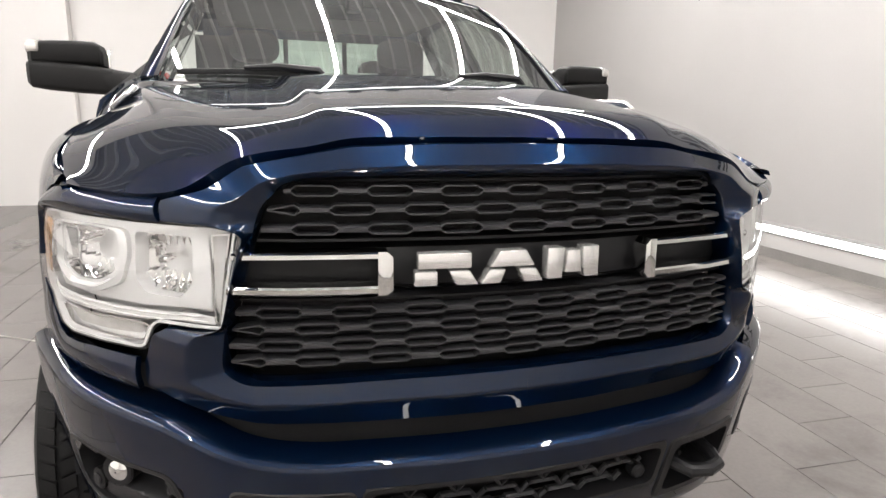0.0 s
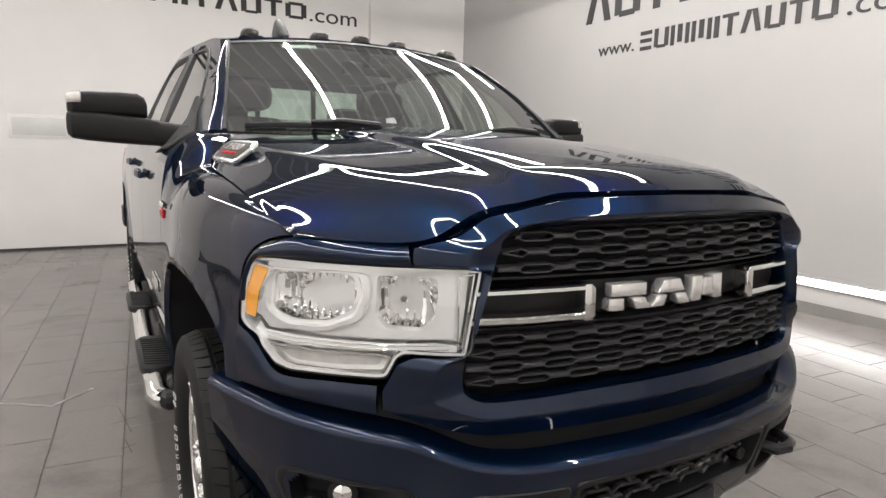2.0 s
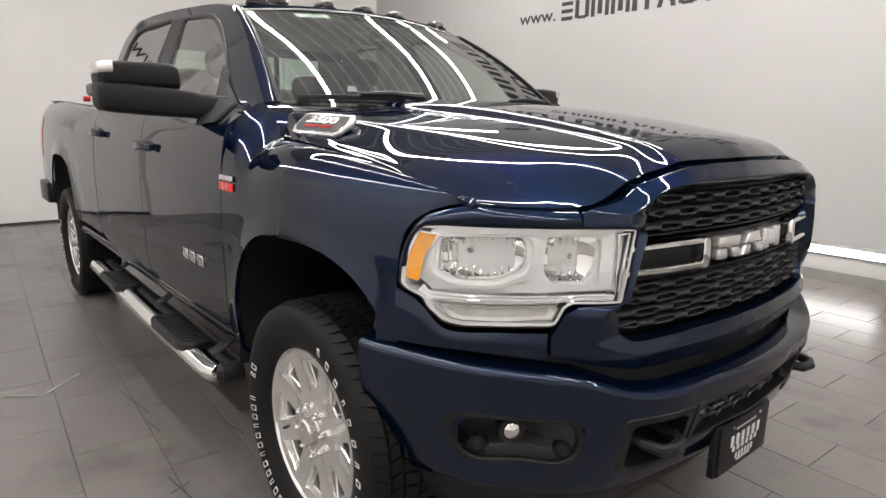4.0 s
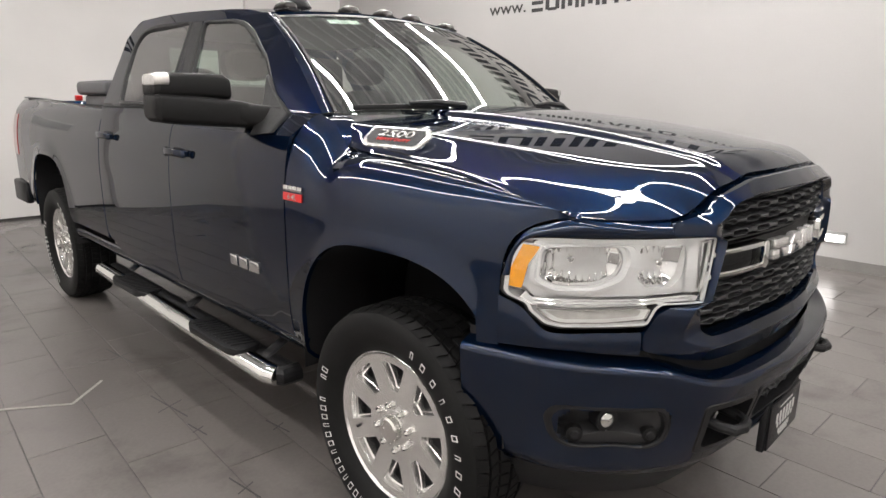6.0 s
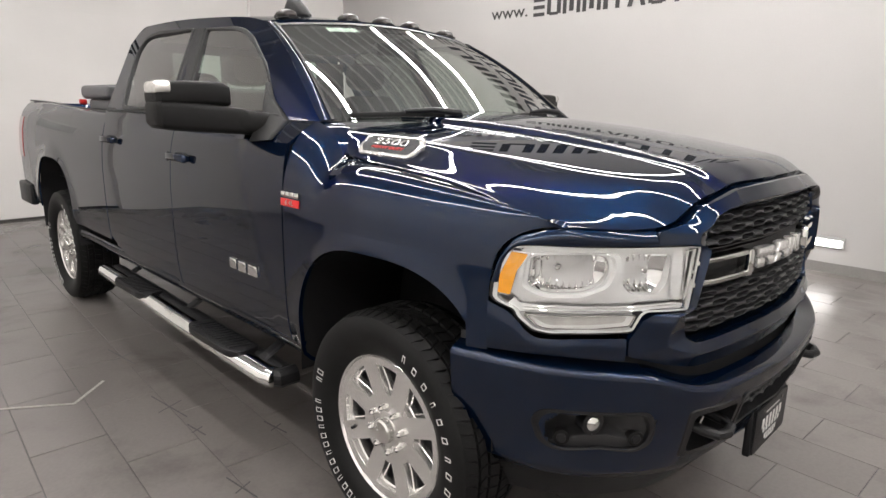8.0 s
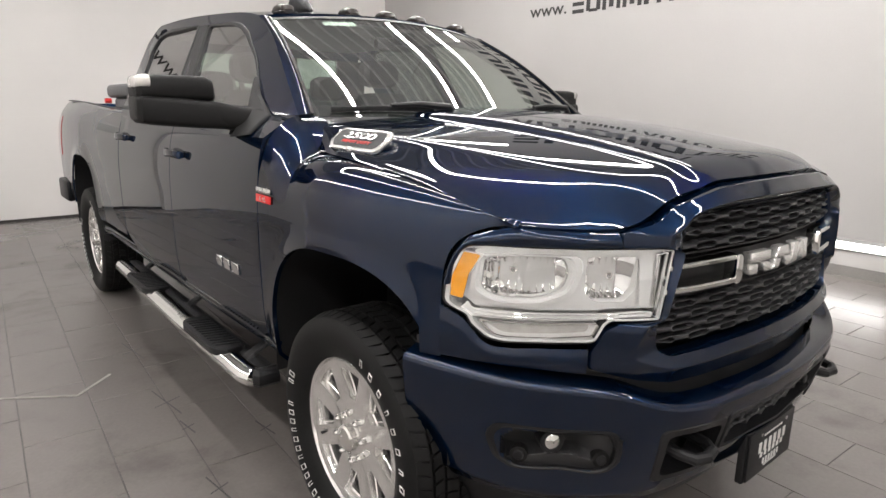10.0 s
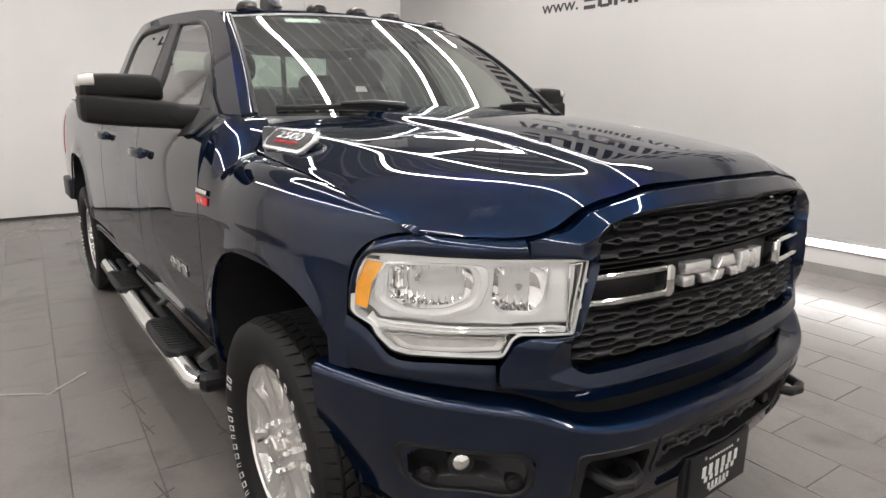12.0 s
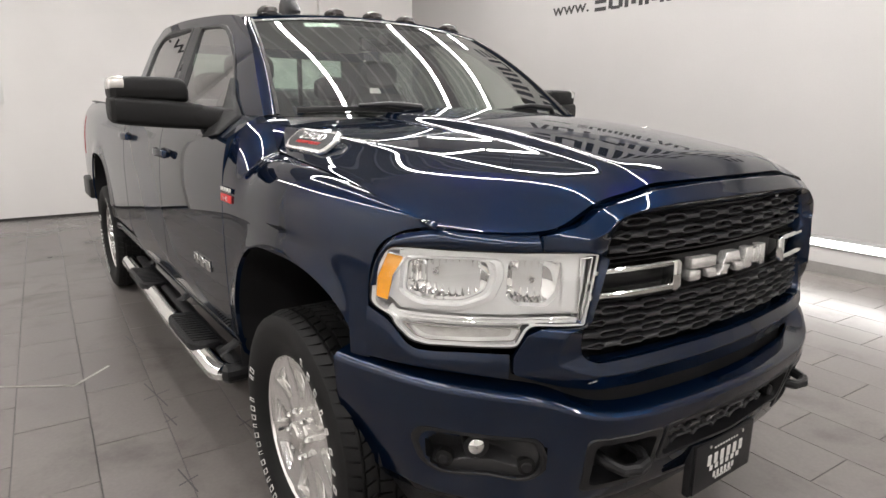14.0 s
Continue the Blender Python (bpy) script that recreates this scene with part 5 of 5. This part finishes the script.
def wheel(s, y):
    w = child(new("wheel"), truck, "polished eight-spoke alloy wheel with white-lettered all-terrain tyre")
    w.location = (s * .865, y, TYRE_R)
    if s < 0:
        w.rotation_euler = (0, 0, math.pi)
    # built with its face towards +x
    tyre = part("tyre", lathe_bm(tread_prof, 96), RUBBER, w, "black tyre with raised white letters", sharp=40)
    bm = bmesh.new()
    n = 64
    for k in range(n):
        for r, (x0, x1, skew) in enumerate(((-.128, -.080, .4), (-.066, -.022, -.3), (-.010, .034, .3), (.046, .076, -.3), (.088, .128, .4))):
            a0 = 2 * math.pi * (k + .5 * (r % 2)) / n
            wdt = 2 * math.pi / n * .87
            vs_ = []
            for rad, sh in ((.400, 1.0), (.4170, .94)):
                for da, xx in ((-.5, x0), (.5, x0), (.5, x1), (-.5, x1)):
                    a = a0 + da * wdt * sh + skew * wdt * (1 if xx == x1 else 0)
                    drop = .015 if abs(xx) > .12 else 0
                    vs_.append(bm.verts.new((xx, (rad - drop) * math.cos(a), (rad - drop) * math.sin(a))))
            for f in ((4, 5, 6, 7), (0, 1, 5, 4), (1, 2, 6, 5), (2, 3, 7, 6), (3, 0, 4, 7)):
                bm.faces.new([vs_[i] for i in f])
    bmesh.ops.recalc_face_normals(bm, faces=bm.faces)
    tagged(part("tread", bm, RUBBER, tyre, smooth=False), kind="stuff")
    # raised letters as plain white outlined bars on the sidewall
    for a_mid, count, step in ((24, 9, 9.4), (212, 13, 5.6), (160, 2, 5.6)):
        for k in range(count):
            a = radians(a_mid + (count / 2 - k) * step)
            bm = bmesh.new()
            for u0, u1, v0, v1 in ((-.0092, -.0070, -.0135, .0135), (.0070, .0092, -.0135, .0135), (-.0070, .0070, .0112, .0135), (-.0070, .0070, -.0135, -.0112)) if k % 3 else ((-.0080, -.0058, -.0135, .0135), (.0020, .0042, -.0135, .0135), (-.0058, .0020, .0112, .0135)):
                vs_ = []
                for x_ in (0, .0025):
                    for u, v in ((u0, v0), (u1, v0), (u1, v1), (u0, v1)):
                        rad = .344 + v
                        xx = np.interp(rad, [.315, .355, .385], [.134, .142, .138]) + x_
                        vs_.append(bm.verts.new((xx, rad * math.cos(a) - u * math.sin(a), rad * math.sin(a) + u * math.cos(a))))
                for f in ((4, 5, 6, 7), (0, 1, 5, 4), (1, 2, 6, 5), (2, 3, 7, 6), (3, 0, 4, 7)):
                    bm.faces.new([vs_[i] for i in f])
            bmesh.ops.recalc_face_normals(bm, faces=bm.faces)
            part("tyre_letter", bm, WHITE_RUBBER, tyre, smooth=False)
    rimo = part("rim", lathe_bm([(.225, -.10), (.258, -.112), (.266, -.10), (.250, -.085), (.238, -.05), (.232, .03), (.236, .080), (.254, .092), (.260, .101), (.265, .105), (.269, .101), (.270, .09)], 80), ALLOY, w, "polished alloy rim")
    part("brake_disc", lathe_bm([(.05, -.04), (.205, -.04), (.205, -.012), (.05, -.012)], 40), DARK, w)
    # black disc standing in for the shade behind the wheel's windows
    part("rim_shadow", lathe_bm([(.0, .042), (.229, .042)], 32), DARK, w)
    part("rim_face", rim_face_bm(), ALLOY, rimo, "eight broad machined spokes", sharp=24)
    part("hub", lathe_bm([(.0, .098), (.055, .098), (.066, .094), (.092, .088), (.100, .070), (.098, .0)], 48), ALLOY, rimo)
    part("centre_cap", lathe_bm([(0, .124), (.036, .123), (.043, .118), (.046, .098)], 32), SATIN, rimo, "plain silver centre cap")
    for k in range(8):
        a = 2 * math.pi * (k + .0) / 8 + .2
        c = Vector((.086, .078 * math.cos(a), .078 * math.sin(a)))
        part("lug_nut", tube_bm([c, c + Vector((.022, 0, 0)), c + Vector((.030, 0, 0))], [.0115, .0110, .005], 6), CHROME, rimo, sharp=15)
    a = radians(200)
    c = Vector((.070, .205 * math.cos(a), .205 * math.sin(a)))
    part("valve", tube_bm([c, c + Vector((.03, 0, 0))], .006, 8), BLACK, rimo)
    return w


w0 = wheel(1, 0.0)
for s, y in ((-1, 0.0), (1, 3.80), (-1, 3.80)):
    copy_thing(w0, pose(s * .865, y, TYRE_R, 0, 0, 180 if s < 0 else 0))


# ---- mirrors ----
def loft_bm(sections):
    """Rounded boxes lofted: each section is centre, half sizes (a along u, b along v), with axes u, v."""
    bm = bmesh.new()
    rings = []
    for c, u, v, a, b, p in sections:
        c, u, v = Vector(c), Vector(u), Vector(v)
        ring = []
        for k in range(24):
            t = 2 * math.pi * k / 24
            cu, sv = math.cos(t), math.sin(t)
            ring.append(bm.verts.new(c + u * math.copysign(abs(cu) ** (2 / p), cu) * a + v * math.copysign(abs(sv) ** (2 / p), sv) * b))
        rings.append(ring)
    for r0, r1 in zip(rings, rings[1:]):
        for k in range(24):
            bm.faces.new((r0[k], r0[(k + 1) % 24], r1[(k + 1) % 24], r1[k]))
    bm.faces.new(rings[0][::-1])
    bm.faces.new(rings[-1])
    bmesh.ops.recalc_face_normals(bm, faces=bm.faces)
    return bm


U, V = (0, 1, 0), (0, 0, 1)
for s in (-1, 1):
    mir = child(new("tow_mirror"), truck, "large black towing mirror on a thick arm")
    part("lower_housing", loft_bm([((s * X, y, z), U, V, a, b, 5.0) for X, y, z, a, b in ((1.288, .988, 1.455, .040, .024), (1.284, .987, 1.455, .060, .042), (1.270, .984, 1.452, .074, .052), (1.22, .975, 1.447, .080, .055), (1.10, .940, 1.438, .076, .055), (1.00, .905, 1.430, .068, .052), (.97, .893, 1.427, .064, .050))]), MIRROR_PLASTIC, mir)
    part("arm", loft_bm([((s * X, y, z), U, V, a, b, 3.0) for X, y, z, a, b in ((1.02, .910, 1.432, .066, .050), (.96, .880, 1.424, .060, .050), (.90, .835, 1.415, .055, .050), (.875, .80, 1.412, .055, .050))]), MIRROR_PLASTIC, mir)
    part("upper_housing", loft_bm([((s * X, y, z), U, V, a, b, 5.0) for X, y, z, a, b in ((1.284, .998, 1.530, .034, .022), (1.279, .997, 1.530, .056, .036), (1.262, .994, 1.532, .072, .044), (1.20, .985, 1.534, .078, .046), (1.10, .962, 1.534, .076, .047), (1.04, .948, 1.532, .074, .046), (1.018, .943, 1.525, .068, .040), (1.008, .940, 1.514, .050, .026))]), MIRROR_PLASTIC, mir)
    part("mirror_lamp", loft_bm([((s * X, y, z), U, V, a, b, 3.0) for X, y, z, a, b in ((1.287, .992, 1.548, .030, .014), (1.281, .990, 1.550, .058, .022), (1.262, .987, 1.553, .073, .027), (1.236, .984, 1.554, .079, .028), (1.232, .984, 1.554, .070, .024))]), TURN_LENS, mir, "clear marker lamp at the outer corner")
    part("mirror_glass", box_bm((.22, .004, .12), (s * 1.12, 1.045, 1.50), .001), CHROME, mir, "mirror glass")
    part("sail", prism_bm([(.66, 1.365), (.80, 1.350), (.885, 1.44), (.955, 1.590), (.865, 1.515), (.72, 1.435)], lambda a, b, h: (s * (side_x(a, b) + .001 + h), a, b), .022, .005), MIRROR_PLASTIC, mir, "black triangular mirror base")


# ---- door handles ----
def handle(s, y0, y1, z):
    q = lambda y, dz, o: Vector(skin(q_at_y(y), z + dz, o)) * 1.0  # noqa: E731
    h = child(new("door_handle"), (front_doors if y1 < 1.8 else rear_doors)[0 if s < 0 else 1])
    part("grip", loft_bm([((s * (q(y, dz, o)).x, y, z + dz), (s, 0, 0), (0, 0, 1), a, b, 3.0) for y, dz, o, a, b in ((y0, 0, .012, .008, .012), (y0 + .012, 0, .022, .012, .019), (lerp(y0, y1, .3), .004, .036, .011, .018), (lerp(y0, y1, .8), .004, .036, .011, .018), (y1 - .012, .002, .026, .014, .022), (y1, 0, .014, .010, .015))]), PAINT, h, "body-coloured pull handle")
    part("cup", loft_bm([((s * q(lerp(y0, y1, .5), 0, -.004).x, lerp(y0, y1, .5) - .0, z), (0, 1, 0), (0, 0, 1), .085, .026, 3.0), ((s * (q(lerp(y0, y1, .5), 0, .004).x), lerp(y0, y1, .5), z), (0, 1, 0), (0, 0, 1), .080, .022, 3.0)]), DARK, h)


for s in (-1, 1):
    handle(s, 1.355, 1.555, 1.245)
    handle(s, 2.350, 2.545, 1.280)

# ---- step bars ----
for s in (-1, 1):
    step = child(new("side_step"), truck, "chrome oval side step with black tread pads")
    part("step_tube", tube_bm([(s * 1.005, .640, .408), (s * 1.010, .648, .408), (s * 1.025, .68, .410), (s * 1.03, 1.5, .420), (s * 1.015, 2.72, .440), (s * 1.005, 2.785, .442)], [.034, .050, .052, .052, .052, .040], 20, flat=(1.0, .78)), CHROME, step)
    part("step_cap", tube_bm([(s * .93, .625, .410), (s * 1.00, .63, .408), (s * 1.01, .66, .408)], .040, 12), BLACK, step)
    part("inner_rail", tube_bm([(s * .955, .66, .420), (s * .955, 2.72, .450)], .030, 10, flat=(1.3, .7)), BLACK, step)
    for y0, y1 in ((.86, 1.38), (1.93, 2.42)):
        z = .452 + .01 * (y0 > 1.5)
        pad = part("tread_pad", prism_bm(smooth_outline([(s * .945, y0 + .02), (s * 1.055, y0), (s * 1.085, y0 + .07), (s * 1.085, y1 - .07), (s * 1.055, y1), (s * .945, y1 - .02)], .03), lambda a, b, h: (a, b, z + h - .022), .032, .004), BLACK, step, "black plastic tread pad")
        k = y0 + .07
        while k < y1 - .06:
            part("tread_rib", box_bm((.105, .012, .006), (s * 1.012, k, z + .012), .002, turn=(0, 0, 18 * s)), BLACK, pad)
            k += .034
    for y in (.80, 1.62, 2.50):
        part("bracket", tube_bm([(s * .70, y, .56), (s * .86, y, .50), (s * .99, y, .43)], .020, 8, flat=(1.6, .6)), BLACK, step)

# ---- roof lamps, fin, puck ----
for X, y in ((-.530, 1.255), (-.208, 1.200), (0, 1.185), (.208, 1.200), (.530, 1.255)):
    c = X / cab_x(1.3, 1.88)
    z = roof_point(c, y)[2] + .0
    lamp = child(new("roof_lamp"), truck, "smoked clearance lamp on the roof")
    slope = -.10 * X
    part("lamp_lens", loft_bm([((X, y + dy, z + dz + .0), (1, 0, slope), (0, 0, 1), a, b, 2.6) for dy, dz, a, b in ((-.060, .008, .024, .007), (-.048, .018, .034, .017), (-.015, .023, .038, .022), (.025, .020, .037, .019), (.062, .008, .030, .009))]), material("smoked_amber_lens", (.014, .010, .009), .30, coat=.08, coat_rough=.2, spec=.3) if X < -.5 else bpy.data.materials["smoked_amber_lens"], lamp)
    part("lamp_base", loft_bm([((X, y + dy, z + .002), (1, 0, slope), (0, 0, 1), a, .006, 2.4) for dy, a in ((-.072, .030), (-.055, .050), (.04, .052), (.066, .036))]), BLACK, lamp)
fin = child(new("roof_antenna"), truck, "black shark-fin antenna on the roof")
fz = roof_point(-.45, 1.45)[2]
part("fin", loft_bm([((-.325, y, fz + z), (1, 0, 0), (0, 0, 1), a, b, 2.2) for y, z, a, b in ((1.36, .004, .012, .006), (1.40, .020, .028, .026), (1.45, .038, .030, .048), (1.50, .050, .026, .062), (1.54, .052, .020, .064), (1.57, .036, .020, .044), (1.585, .02, .014, .02))]), BLACK, fin)
part("sat_puck", loft_bm([((.405, y, roof_point(.55, 1.55)[2] + .008), (1, 0, 0), (0, 0, 1), a, b, 2.4) for y, a, b in ((1.45, .02, .004), (1.48, .045, .014), (1.55, .05, .018), (1.60, .03, .010))]), BLACK, fin, "low black antenna puck")

# ---- badges ----
def surface_frame(p, n, up=(0, 0, 1)):
    n = Vector(n).normalized()
    a = Vector(up).cross(n).normalized()
    b = n.cross(a).normalized()
    return Matrix(((a.x, b.x, n.x, p[0]), (a.y, b.y, n.y, p[1]), (a.z, b.z, n.z, p[2]), (0, 0, 0, 1)))


for s in (-1, 1):
    # heavy-duty badge on the hood flank
    badge = child(new("hood_badge"), hood, "chrome-framed badge with silver numerals over red lettering")
    p = Vector((s * .820, .136, 1.3625))
    fore = Vector((s * -.086, -.990, -.030)).normalized()
    n = Vector((s * .67, -.08, .73)).normalized()
    ex = fore if s < 0 else -fore
    n = (n - ex * n.dot(ex)).normalized()
    ey = n.cross(ex).normalized()
    m = Matrix(((ex.x, ey.x, n.x, p.x), (ex.y, ey.y, n.y, p.y), (ex.z, ey.z, n.z, p.z), (0, 0, 0, 1)))
    place = lambda u, v, h: m @ Vector((u, v, h))  # noqa: E731
    oct_ = [(-.140, -.015), (-.118, -.046), (.108, -.046), (.126, -.034), (.144, .016), (.128, .046), (-.112, .046), (-.130, .034)]
    part("badge_frame", prism_bm(oct_, lambda u, v, h: place(u, v, h - .004), .013, .003), EMBLEM, badge, "polished silver badge frame")
    part("badge_field", prism_bm([(u * .88, v * .76) for u, v in oct_], lambda u, v, h: place(u, v, .008 + h), .003), BLACK, badge, smooth=False)
    text_part("2500", .039, .0015, m @ Matrix.Translation((.0, .010, .0125)), EMBLEM, badge, wide=2.0, shear=.15)
    text_part("HEAVY DUTY", .0165, .001, m @ Matrix.Translation((.0, -.0155, .0122)), RED_PAINT, badge, wide=1.45, shear=.2)
    # engine badge at the rear of the fender
    y, z = .487, 1.165
    p = Vector(skin(q_at_y(y), z, .001))
    p.x *= s
    m2 = surface_frame(p, (s, 0, .06))
    eng = child(new("engine_badge"), truck, "small chrome and red engine badge on the fender")
    for k in range(4):
        part("badge_bar", box_bm((.026, .020, .006), (0, 0, 0), .002), CHROME, eng)
        bpy.context.view_layer.update()
        ob = eng.children[-1]
        ob.matrix_local = m2 @ Matrix.Translation((-.045 + .030 * k, .012, .003))
    red = part("badge_plate", box_bm((.122, .028, .005), (0, 0, 0), .002), RED_PAINT, eng)
    red.matrix_local = m2 @ Matrix.Translation((0, -.018, .002))
    text_part("6.4L", .026, .0015, m2 @ Matrix.Translation((0, -.018, .005)), SATIN, eng, wide=1.3)
    # plain chrome blocks on the front door
    for k, (y0, y1) in enumerate(((.985, .925), (.910, .840), (.825, .748))):
        def on_door(yy, zz, h):
            v = Vector(skin(q_at_y(yy), zz, h))
            v.x *= s
            return v
        zc = .832 - .0
        out = [(y0, zc - .022), (y1, zc - .022), (y1 + .004, zc + .022), (y0 - .004, zc + .022)]
        part("door_emblem", prism_bm(out, on_door, .008, .002), CHROME, front_doors[0 if s < 0 else 1], "plain chrome emblem block")

# ---- interior ----
child(bm_object("dashboard", loft_bm([((X, .82, 1.22), (0, 1, 0), (0, 0, 1), .26, .17, 3.0) for X in (-.80, -.78, 0, .78, .80)]), TRIM), truck, "dark dashboard")
child(bm_object("headliner", box_bm((1.24, 1.36, .02), (0, 1.88, 1.865), .004), LINER), truck)
part("rear_view_mirror", loft_bm([((X, 1.08, 1.775), (0, 1, 0), (0, 0, 1), .016, .032, 2.6) for X in (-.125, -.115, .115, .125)]), BLACK, truck, "black interior mirror")
part("mirror_mount", box_bm((.07, .10, .06), (0, 1.02, 1.80), .012), BLACK, truck)
wheel_ = child(new("steering_wheel"), truck, "black steering wheel")
sc, tl = Vector((.40, 1.10, 1.26)), radians(25)
rimpts = [sc + Vector((.19 * math.cos(t), .19 * math.sin(t) * math.sin(tl), .19 * math.sin(t) * math.cos(tl))) for t in np.linspace(0, 2 * math.pi, 33)]
part("steering_rim", tube_bm(rimpts, .016, 10, caps=False), TRIM, wheel_)
part("steering_hub", loft_bm([((.40, 1.10 + d, 1.25), (1, 0, 0), (0, 0, 1), a, a * .8, 2.5) for d, a in ((-.05, .06), (.0, .085), (.02, .06))]), TRIM, wheel_)
part("steering_spoke", box_bm((.36, .02, .035), (.40, 1.10, 1.26), .008), TRIM, wheel_)


def seat(X, y, z, wide=.50):
    st = child(new("car_seat"), truck, "dark grey cloth car seat with headrest")
    part("cushion", loft_bm([((X, y + d, z), (1, 0, 0), (0, 0, 1), wide / 2 * k, .09 * k, 3) for d, k in ((-.30, .8), (-.27, 1), (.20, 1), (.24, .9))]), SEAT, st)
    part("seat_back", loft_bm([((X, y + .22 + .20 * t, z + .04 + .60 * t), (1, 0, 0), (0, 1, -.3), wide / 2 * k, .075 * k, 3) for t, k in ((0, .95), (.1, 1.0), (.6, 1.0), (.9, .86), (1.0, .70))]), SEAT, st)
    part("headrest", loft_bm([((X, y + .44 + d, z + .775), (1, 0, 0), (0, 0, 1), .135 * k, .085 * k, 3) for d, k in ((-.05, .8), (-.02, 1), (.04, 1), (.06, .8))]), SEAT, st)


for X in (-.42, .42):
    seat(X, 1.42, .90)
    seat(X, 2.08, .82, .62)
# rear wall of the cab round a wide back window
cab_back = [((-.93, .93), (.66, 1.47)), ((-.86, -.60), (1.46, 1.80)), ((.60, .86), (1.46, 1.80))]
for (xa, xb), (za, zb) in cab_back:
    child(slab("cab_back", xa * (1 if za < 1 else .90), xb * (1 if za < 1 else .90), 2.600, 2.625, za, zb, PAINT if za < 1 else TRIM), truck)
child(slab("cab_back", -.72, .72, 2.595, 2.62, 1.80, 1.90, PAINT), truck)
bw = child(slab("back_window", -.60, .60, 2.608, 2.612, 1.47, 1.80, WINDSHIELD), truck, "tinted back window with a sliding centre")
bw.visible_shadow = False
for X in (-.20, .20):
    child(slab("window_mullion", X - .015, X + .015, 2.600, 2.620, 1.47, 1.80, BLACK), bw)

# ---- toolbox in the bed ----
tb = tagged(new("toolbox"), "grey plastic cargo toolbox in the truck bed", "toolbox")
part("box_body", box_bm((1.66, .50, .58), (0, 3.12, 1.22), .02), TOOLBOX, tb)
part("box_lid", box_bm((1.74, .56, .09), (0, 3.12, 1.555), .03, 3), TOOLBOX, tb, "rounded grey lid")
part("lock", tube_bm([(-.86, 3.32, 1.49), (-.90, 3.32, 1.49)], .018, 10), RED_PAINT, tb, "red lock knob")

# ---- floor tape and scuffs ----
def floor_strip(name, pts, w, label, mat):
    bm = bmesh.new()
    for (a, b) in zip(pts, pts[1:]):
        a, b = Vector((*a, .0035)), Vector((*b, .0035))
        d = (b - a).normalized()
        k = Vector((-d.y, d.x, 0)) * w / 2
        bm.faces.new([bm.verts.new(v) for v in (a - k, b - k, b + k, a + k)])
        bm.faces.new([bm.verts.new(v + Vector((0, 0, -.003))) for v in (a + k, b + k, b - k, a - k)])
    return tagged(bm_object(name, bm, mat, smooth=False), label, "floor mark")


for cx, cy, k in ((-1.105, 2.32, 1.0), (-1.145, 1.50, 1.0), (-1.14, 1.18, .45), (-1.20, .62, .6), (-.86, .95, .5)):
    floor_strip("floor_scuff", [(cx - .02 * k, cy + .17 * k), (cx + .025 * k, cy - .17 * k)], .005, "thin dark scuff along a tile joint", SCUFF)
    floor_strip("floor_scuff", [(cx - .06 * k, cy - .035 * k), (cx + .075 * k, cy + .02 * k)], .004, "thin dark scuff along a tile joint", SCUFF)
floor_strip("floor_tape", [(-1.97, 2.17), (-1.475, 1.85), (-1.285, 2.035)], .014, "thin pale strip of tape lying on the tiled floor", DUST)

# ---- floor tiles ----
TW, TL, GAP = .3048, .6096, .004
TURN_T = radians(-3.0)


def tile_mesh():
    me = bpy.data.meshes.new("floor_tile")
    a, b, e = TW - GAP, TL - GAP, .0015
    v = [(x * (a / 2 - i * e), y * (b / 2 - i * e), z) for i, z in ((0, -.006), (0, -.001), (1, 0.0)) for x, y in ((-1, -1), (1, -1), (1, 1), (-1, 1))]
    f = [(8, 9, 10, 11)] + [(k + i, k + (i + 1) % 4, k + 4 + (i + 1) % 4, k + 4 + i) for k in (0, 4) for i in range(4)]
    me.from_pydata(v, [], f)
    me.materials.append(TILE)
    return me


tile_me = tile_mesh()
far_v, far_f = [], []
made = 0
spots = []
for i in range(-26, 27):
    for j in range(-18, 19):
        x0, y0 = (i + .5) * TW - 1.12, (j + .5 * (i % 2)) * TL + 2.32
        x = math.cos(TURN_T) * (x0 + 1.12) - math.sin(TURN_T) * (y0 - 1.9) - 1.12
        y = math.sin(TURN_T) * (x0 + 1.12) + math.cos(TURN_T) * (y0 - 1.9) + 1.9
        if ROOM_X0 - .2 < x < ROOM_X1 + .2 and ROOM_Y0 - .2 < y < ROOM_Y1 + .2:
            spots.append((x, y))
in_near = lambda x, y: (-3.2 < x < -.7 and .3 < y < 7.4) or (-.2 < x < 4.3 and -2.4 < y < 1.9)  # noqa: E731
tiles_v = [v.co.copy() for v in tile_me.vertices]
tiles_f = [tuple(p.vertices) for p in tile_me.polygons]
turn_m = Matrix.Rotation(TURN_T, 4, "Z")
for x, y in spots:
    if in_near(x, y) and made < 300:
        t = new("floor_tile", tile_me)
        t.matrix_basis = Matrix.Translation((x, y, random.uniform(-.0004, .0004))) @ turn_m
        t.parent = floor
        made += 1
    else:
        k = len(far_v)
        far_v += [Matrix.Translation((x, y, 0)) @ turn_m @ v for v in tiles_v]
        far_f += [tuple(k + i for i in f) for f in tiles_f]
far = mesh_object("floor_tiles", far_v, far_f, TILE, smooth=False)
far.parent = floor
tagged(far, kind="stuff")
